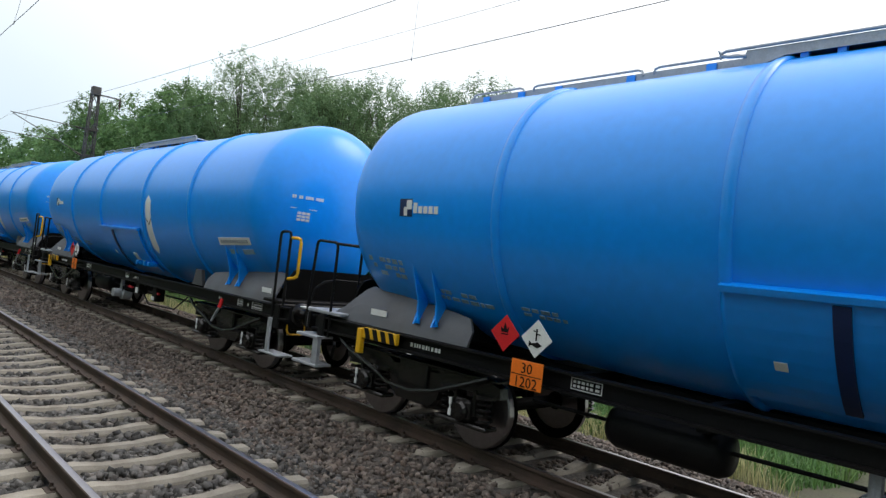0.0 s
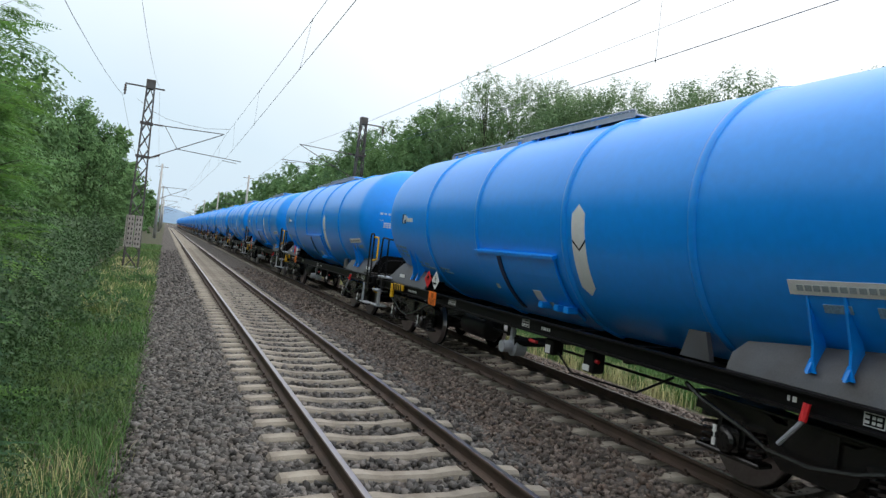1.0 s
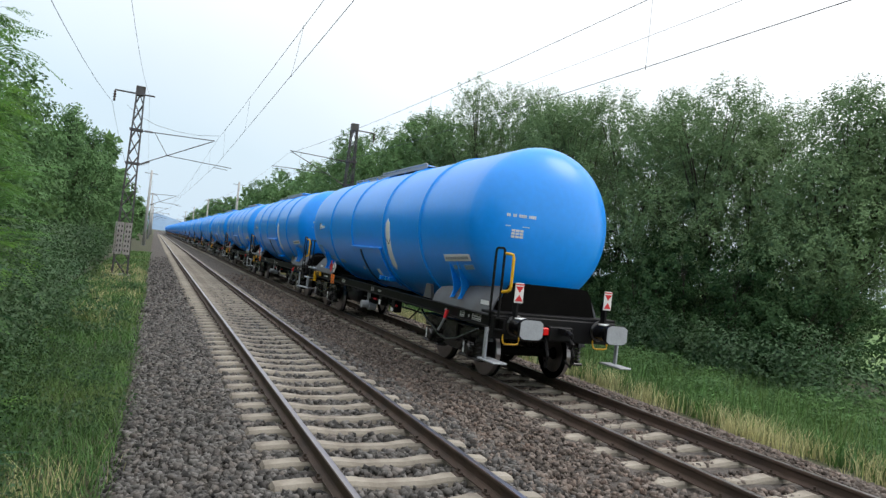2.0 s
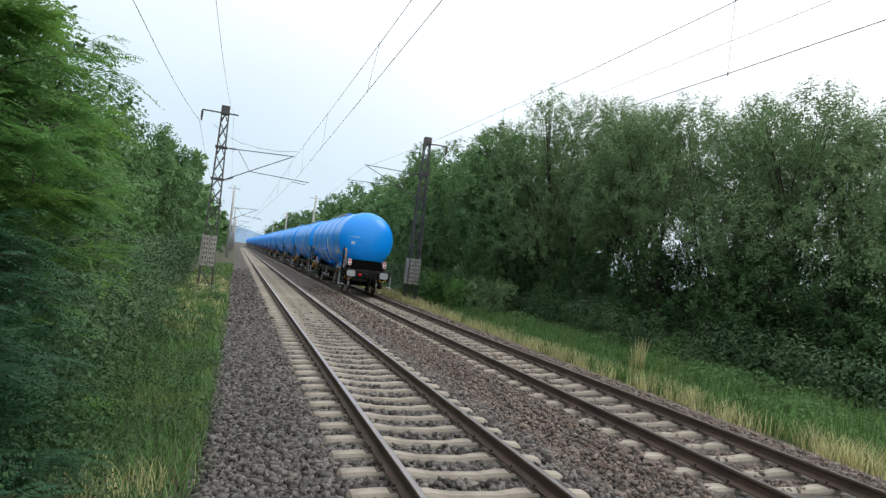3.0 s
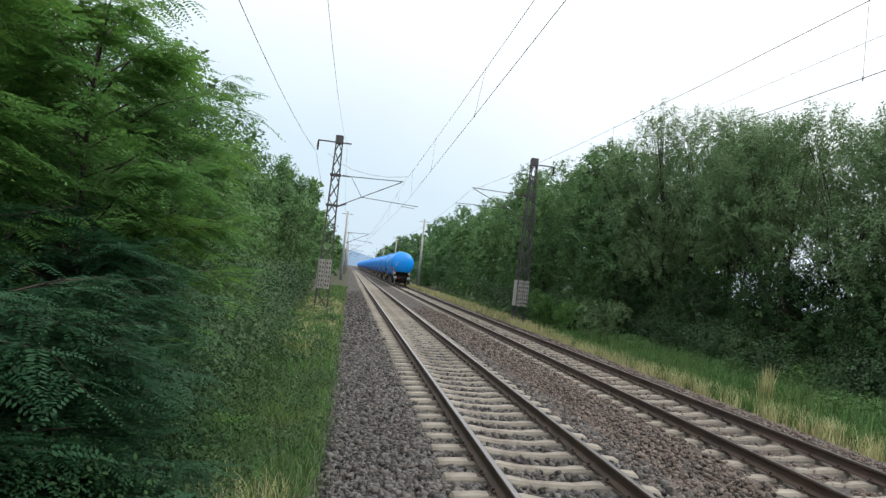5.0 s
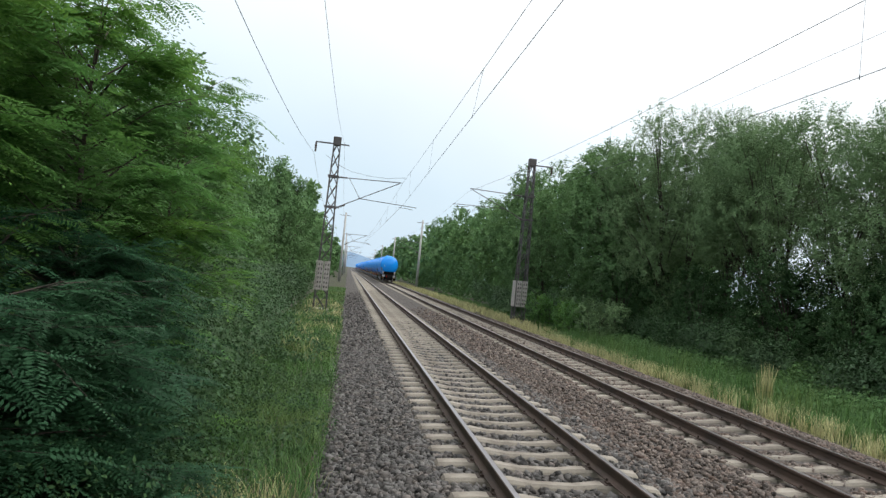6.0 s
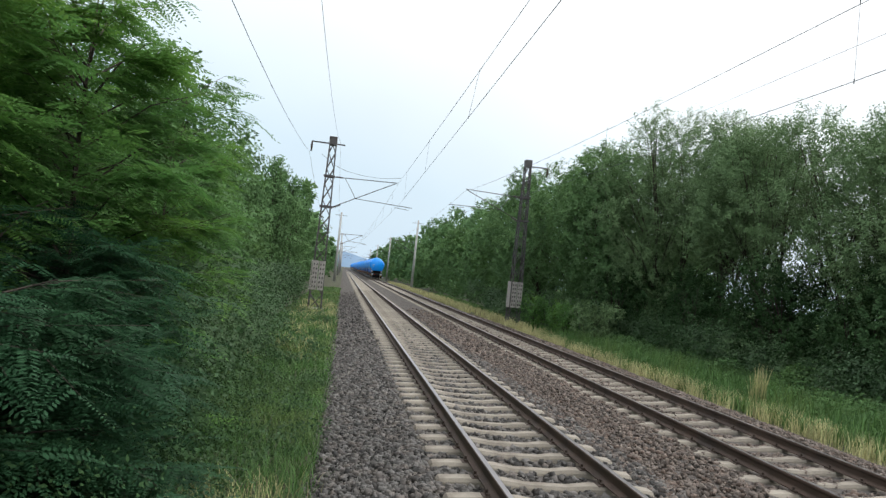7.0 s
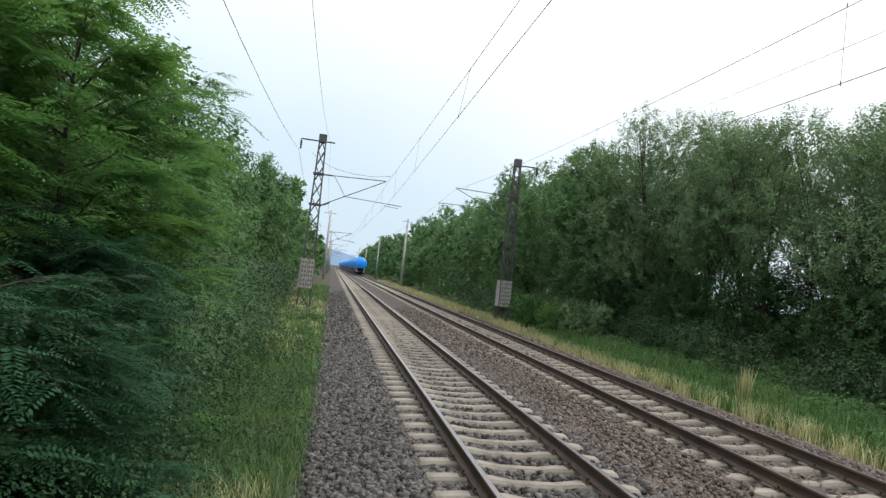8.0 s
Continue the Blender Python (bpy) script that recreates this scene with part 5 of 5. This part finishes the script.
blades("grass_verge", 9000, (11.9, 14.5), (34, 90), 0.6, "grass", "green grass along the far trees", 24, 0.03, 0.6)
blades("dry_grass", 8500, (9.95, 11.25), (3, 40), 0.46, "straw", "dry straw-coloured grass at the edge of the ballast", 25, 0.0065, 0.5, clump=230)
blades("dry_grass", 10000, (9.8, 12.3), (36, 140), 0.55, "straw", "dry pale grass along the far track", 26, 0.022, clump=420)
blades("dry_grass", 700, (-1.8, -0.2), (5.0, 7.4), 0.36, "straw", "dry stalks in the grass of the near verge", 28, 0.0035, 0.6, clump=60)
blades("dry_grass", 2200, (-2.2, -0.2), (17, 46), 0.28, "straw", "dry yellow grass round the mast", 29, 0.010, 0.6, clump=90)
blades("grass_verge", 9000, (-3.5, -0.2), (-8, 4.6), 0.25, "grass", "short rough green grass beside the ballast", 37, 0.007, 0.9)
blades("dry_grass_tuft", 170, (11.42, 11.72), (16.25, 16.65), 1.2, "straw", "pale dry grass tuft standing in green grass", 33, 0.009, 0.2)

for x, y, h, s, mat, text in ((12.7, 39.6, 2.1, 1.1, "leaf_robinia", "fresh green shrub beside the mast"), (13.2, 36.6, 1.9, 1.2, "leaf_robinia", "fresh green shrub at the edge of the scrub"), (13.3, 32.6, 2.4, 1.0, "leaf_willow", "pale grey-green willow shrub")):
    tree("shrub", x, y, h, s, int(x * 10 + y), mat, text, "shrub", clusters=260, per=16, twig=0.35, leaf=(0.13, 0.06), base=0.12, stems=3, trunk=0.03, nlobes=9, group="shrubs below the far trees")


def weeds(name, count, xs, ys, height, leaf, label, seed):
    """Low broad-leaved weeds: stems with small leaves, in patches."""
    rng = np.random.default_rng(seed)
    patches = np.stack([rng.uniform(*xs, 70), rng.uniform(*ys, 70)], -1)
    k = rng.integers(0, 70, count)
    p = patches[k] + rng.normal(size=(count, 2)) * 0.16
    z = np.array([ground_z(v) for v in p[:, 0]]) + height * rng.uniform(0.1, 1.0, count) * (0.5 + 0.5 * np.sin(k * 1.7))
    v, f = leaf_quads(rng, np.column_stack([p, z]), unit(rng, count) + np.array([0, 0, 0.2]), leaf[0], leaf[1])
    mesh_from(name, v, f, "leaf_bush", label, "weeds", "stuff")


weeds("weeds", 9000, (-2.2, -0.25), (5.2, 14), 0.42, (0.06, 0.035), "low broad-leaved weeds in the verge grass", 34)
weeds("weeds", 6000, (-2.4, -0.4), (14, 34), 0.32, (0.10, 0.06), "low broad-leaved weeds along the verge", 35)


def bramble(name, count, xs, ys, leaf, label, seed):
    """A rolling cover of leaves over the low ground, rising towards the trees."""
    rng = np.random.default_rng(seed)
    x, y = rng.uniform(*xs, count), rng.uniform(*ys, count)
    hump = np.array([noise.noise((a * 0.55, b * 0.55, 5.0)) + 0.5 * noise.noise((a * 1.6, b * 1.6, 9.0)) for a, b in zip(x, y)])
    h = np.interp(x, [xs[0], xs[0] + 0.8, 14.0, xs[1]], [0.12, 0.42, 0.75, 1.25]) * (1 + 0.75 * hump)
    z = np.array([ground_z(v) for v in x]) + np.maximum(h, 0.05) * rng.uniform(0.35, 1.0, count) ** 0.5
    v, f = leaf_quads(rng, np.column_stack([x, y, z]), rng.normal(size=(count, 3)) * np.array([1, 1, 0.35]), leaf[0], leaf[1], np.tile([0.0, 0.0, 1.0], (count, 1)))
    mesh_from(name, v, f, "leaf_nettle", label, "weeds", "stuff")


blades("grass_verge", 12000, (11.3, 16.5), (4, 33), 0.95, "grass", "tall thin grass standing in the nettles", 43, 0.009, 0.45)
bramble("bramble", 32000, (11.2, 17.0), (5, 34), (0.13, 0.075), "rolling green cover of nettles and brambles below the embankment", 36)


# ---- masts ----
def lattice_mast(x, y, height, label, side):
    mast = empty("lattice_mast", label, "mast", "overhead line masts")
    z0 = -0.6
    mast.matrix_basis = pose(x, y, z0)
    w0, w1 = 0.36, 0.17
    def corner(i, k):
        w = w0 + (w1 - w0) * k
        sx, sy = ((-1, -1), (1, -1), (1, 1), (-1, 1))[i]
        return Vector((sx * w, sy * w, height * k))
    for i in range(4):
        bm = bmesh.new()
        a, b = corner(i, 0), corner(i, 1)
        rod(bm, a, b, 0.052, 0.044, 4)
        part("leg", bm, "mast", mast)
    n = 11
    for i in range(4):
        for k in range(n):
            for p, q in ((i, (i + 1) % 4), ((i + 1) % 4, i)):
                bm = bmesh.new()
                rod(bm, corner(p, k / n), corner(q, (k + 1) / n), 0.021, n=4)
                part("brace", bm, "mast", mast)
    bm = bmesh.new()
    box(bm, -0.22, 0.22, -0.22, 0.22, height - 0.45, height + 0.02, 0.01)
    part("head_plate", bm, "mast", mast)
    bm = bmesh.new()
    box(bm, -0.5, 0.5, -0.5, 0.5, -0.1, 0.12, 0.03)
    part("footing", bm, "pole", mast)
    for s in (-1, 1):
        bm = bmesh.new()
        cx = s * 0.185
        box(bm, cx - 0.165, cx + 0.165, -0.43, -0.41, 1.15, 2.8, 0.004)
        panel = part("guard_panel", bm, "panel", mast, "pale perforated guard panel")
        for r in range(6):
            for c in (-0.07, 0.07):
                bm = bmesh.new()
                box(bm, cx + c - 0.025, cx + c + 0.025, -0.436, -0.431, 1.28 + r * 0.25, 1.40 + r * 0.25)
                part("slot", bm, "black", panel)
    bm = bmesh.new()
    box(bm, -0.43, -0.41, -0.4, 0.4, 1.15, 2.8, 0.004)
    part("guard_panel", bm, "panel", mast, "pale guard panel")
    # clamp frames where the bracket arms are held
    for z in (5.9, 7.65) if side > 0 else (6.75, 8.25):
        w = w0 + (w1 - w0) * z / height + 0.045
        bm = bmesh.new()
        for d in (-1, 1):
            box(bm, -w - 0.06, w + 0.06, d * w - 0.02, d * w + 0.02, z - 0.05, z + 0.05)
            box(bm, d * w - 0.02, d * w + 0.02, -w, w, z - 0.05, z + 0.05)
        part("clamp_frame", bm, "mast", mast)
    # top arm for the feeder wires
    bm = bmesh.new()
    box(bm, -1.2 if side > 0 else -0.2, 0.7 if side > 0 else 1.35, -0.03, 0.03, height - 0.4, height - 0.33)
    part("top_arm", bm, "mast", mast)
    bm = bmesh.new()
    xx = -1.18 if side > 0 else 1.33
    lathe(bm, [(0.02, 0), (0.07, -0.05), (0.035, -0.12), (0.08, -0.18), (0.04, -0.25), (0.08, -0.31), (0.04, -0.38), (0.06, -0.5), (0.02, -0.55)], 10, "Z", (xx, 0, height - 0.4))
    part("insulator", bm, "insul", mast)
    cantilever(mast, side, 0.3, 7.65 if side > 0 else 8.25, 5.9 if side > 0 else 6.75, 4.1, 0.024)
    return mast


def cantilever(mast, side, x0, zt, zb, reach, r):
    """Bracket arms that carry the wires over the track; side +1 reaches to +x."""
    s = side
    bm = bmesh.new()
    rod(bm, (s * x0, 0, zt), (s * (reach - 0.2), 0, zt + 0.1), r, n=8)
    rod(bm, (s * x0, 0, zb), (s * (reach - 0.3), 0, zt + 0.05), r, n=8)
    rod(bm, (s * 1.5, 0, zb + (zt - zb) * 0.38), (s * 4.9 if reach > 4 else s * 4.2, 0, zb + 0.5), r * 0.8, n=8)
    rod(bm, (s * 0.9, 0, zt), (s * 1.6, 0, zb + (zt - zb) * 0.38), r * 0.6, n=6)
    rod(bm, (s * (reach - 0.2), 0, zb + 0.42), (s * (reach + 0.6), 0, zb + 0.36), r * 0.6, n=6)
    arm = part("cantilever", bm, "mast", mast)
    bm = bmesh.new()
    for z in (zt, zb):
        rod(bm, (s * (x0 + 0.05), 0, z + 0.01), (s * (x0 + 0.5), 0, z + (0.012 if z == zt else 0.2)), 0.03, n=6)
        for k in range(4):
            c = s * (x0 + 0.12 + k * 0.1)
            rod(bm, (c, 0, z + 0.01 + (0.0 if z == zt else k * 0.05)), (c + s * 0.04, 0, z + 0.012 + (0.0 if z == zt else k * 0.05)), 0.06, n=8)
    part("insulator", bm, "insul", arm)


def concrete_mast(x, y, height, side):
    mast = empty("concrete_mast", "slender grey concrete mast of the overhead line", "mast", "overhead line masts")
    mast.matrix_basis = pose(x, y, -0.7)
    bm = bmesh.new()
    rod(bm, (0, 0, -0.2), (0, 0, height), 0.24, 0.14, 16)
    part("pole", bm, "pole", mast, smooth=True)
    bm = bmesh.new()
    box(bm, -0.9, 0.9, -0.03, 0.03, height - 0.5, height - 0.43)
    part("top_arm", bm, "mast", mast)
    cantilever(mast, side, 0.2, 7.8, 6.1, 3.9, 0.035)
    return mast


lattice_mast(-1.35, 37.7, 9.9, "rusty steel lattice mast with pale guard panels and bracket arms", 1)
lattice_mast(11.05, 40.8, 10.7, "dark steel lattice mast with pale guard panels by the far track", -1)
for k in range(4):
    concrete_mast(-1.2, 105 + k * 66, 11.2, 1)
    concrete_mast(11.5, 108 + k * 64, 11.6, -1)


# ---- overhead wires ----
def wire(name, stations, sag, r, label, n=14):
    """A wire through its supports (x, y, z), sagging between them."""
    bm = bmesh.new()
    pts = []
    for a, b in zip(stations, stations[1:]):
        for k in range(n):
            t = k / n
            pts.append(Vector(a) * (1 - t) + Vector(b) * t - Vector((0, 0, 4 * sag * t * (1 - t))))
    tube(bm, pts + [Vector(stations[-1])], r, 5)
    ob = part(name, bm, "wire")
    return tagged(ob, label, "wire", "overhead wires")


Y_MASTS = (-26, 37.7, 105, 171, 237, 303)
Y_MASTS2 = (-24, 40.8, 108, 172, 236, 300)
wire("contact_wire", [(2.4 + 0.35 * (-1) ** k * -1, y, 5.87) for k, y in enumerate(Y_MASTS)], 0.05, 0.006, "thin contact wire over the near track")
wire("messenger_wire", [(2.65, y, 7.22) for y in Y_MASTS], 0.28, 0.006, "sagging messenger wire over the near track")
wire("contact_wire", [(7.0 + 0.15 * (-1) ** k, y, 6.15) for k, y in enumerate(Y_MASTS2)], 0.65, 0.006, "thin contact wire over the far track")
wire("messenger_wire", [(7.05, y, 7.55) for y in Y_MASTS2], 0.87, 0.006, "sagging messenger wire over the far track")


def droppers(x_of, stations, low, high, group_label):
    """Thin hangers from the messenger wire down to the contact wire, with small clamps."""
    for a, b in zip(stations, stations[1:]):
        n = 7
        for k in range(n):
            t = (k + 0.5) / n
            if not -15 < a + (b - a) * t < 110:
                continue
            z = [h - 4 * s * t * (1 - t) for h, s in (low, high)]
            x = x_of(a, b, t)
            y = a + (b - a) * t
            bm = bmesh.new()
            rod(bm, (x[0], y, z[0]), (x[1], y, z[1]), 0.0035, n=4)
            for xx, zz in zip(x, z):
                rod(bm, (xx, y, zz - 0.035), (xx, y, zz + 0.035), 0.008, n=5)
            tagged(part("dropper", bm, "wire"), group_label, "wire hanger", "droppers of the overhead line")


droppers(lambda a, b, t: (2.4 + 0.35 * (2 * t - 1) * (1 if Y_MASTS.index(a) % 2 == 0 else -1), 2.65), Y_MASTS, (5.87, 0.05), (7.22, 0.28), "thin wire hanger between messenger and contact wire")
droppers(lambda a, b, t: (7.0 - 0.15 * (2 * t - 1) * (1 if Y_MASTS2.index(a) % 2 == 0 else -1), 7.0), Y_MASTS2, (6.15, 0.65), (7.55, 0.87), "thin wire hanger between messenger and contact wire")
# slack jumper from the mast to the messenger wire
bm = bmesh.new()
tube(bm, [(-1.9, 37.7, 8.25), (-1.2, 37.6, 7.75), (-0.4, 37.4, 7.42), (0.6, 37.0, 7.22), (1.6, 36.4, 7.12), (2.6, 35.6, 7.16)], 0.009, 5)
tagged(part("jumper_cable", bm, "wire"), "slack black jumper cable from mast to messenger wire", "cable")
wire("feeder_wire", [(12.3, y, 9.25) for y in Y_MASTS2], 0.22, 0.006, "feeder wire on the mast heads of the far track")
wire("feeder_wire", [(-2.62, y, 8.33) for y in Y_MASTS], 1.6, 0.008, "feeder wire on the mast heads of the near side")
wire("earth_wire", [(-0.92, y, 9.0) for y in Y_MASTS], 2.3, 0.005, "earth wire on the mast heads of the near side")


# ---- distance: hills and a house beyond the field ----
def hills():
    rng = np.random.default_rng(9)
    v, f, n = [], [], 60
    for i in range(n + 1):
        x = -900 + 1800 * i / n
        h = 30 + 24 * math.sin(i * 0.23 + 1.0) + 8 * math.sin(i * 0.7)
        v += [(x, 2600, -5), (x, 2700, h), (x, 3100, h * 0.6)]
    for i in range(n):
        for k in (0, 1):
            f.append((i * 3 + k, i * 3 + 3 + k, i * 3 + 4 + k, i * 3 + 1 + k))
    mesh_from("far_hills", v, f, "hill", "blue hazy wooded hills on the horizon", "hill", "structure", smooth=True)


hills()


def house(x, y):
    h = empty("house", "pale house with an orange tiled roof across the field", "house")
    h.matrix_basis = pose(x, y, -0.8, 0, 0, 20)
    bm = bmesh.new()
    prism(bm, [(-5, 0), (5, 0), (5, 3.4), (0, 6.6), (-5, 3.4)], -6, 6)
    part("wall", bm, "plaster", h)
    bm = bmesh.new()
    prism(bm, [(-5.5, 3.15), (-5.4, 3.4), (0, 6.95), (5.4, 3.4), (5.5, 3.15), (0, 6.65)], -6.4, 6.4)
    roof = part("roof", bm, "tile", h)
    bm = bmesh.new()
    box(bm, 1.5, 2.1, -1.2, -0.6, 5.6, 7.6, 0.02)
    part("chimney", bm, "tile", roof)
    for u in (-3.6, 0, 3.6):
        bm = bmesh.new()
        box(bm, u - 0.6, u + 0.6, -5.06, -4.95, 1.1, 2.5)
        part("window", bm, "glass", h)
        bm = bmesh.new()
        box(bm, -6.06, -5.95, u * 0.7 - 0.5, u * 0.7 + 0.5, 1.1, 2.5)
        part("window", bm, "glass", h)
    return h


house(86, 42)
far_row("far_bushes", 78, np.arange(20, 62, 5), 2.4, "leaf_dark", "dark garden bushes in front of the house", 31, (0.5, 0.35), 900, 1.4)


# ---- what moves: every wagon of the train, at an even speed ----
def motions():
    for k, wagon in enumerate(train):
        walk(wagon, [(t, pose(XC2, y + k * PITCH, 0)) for t, y in TAIL])


motions()
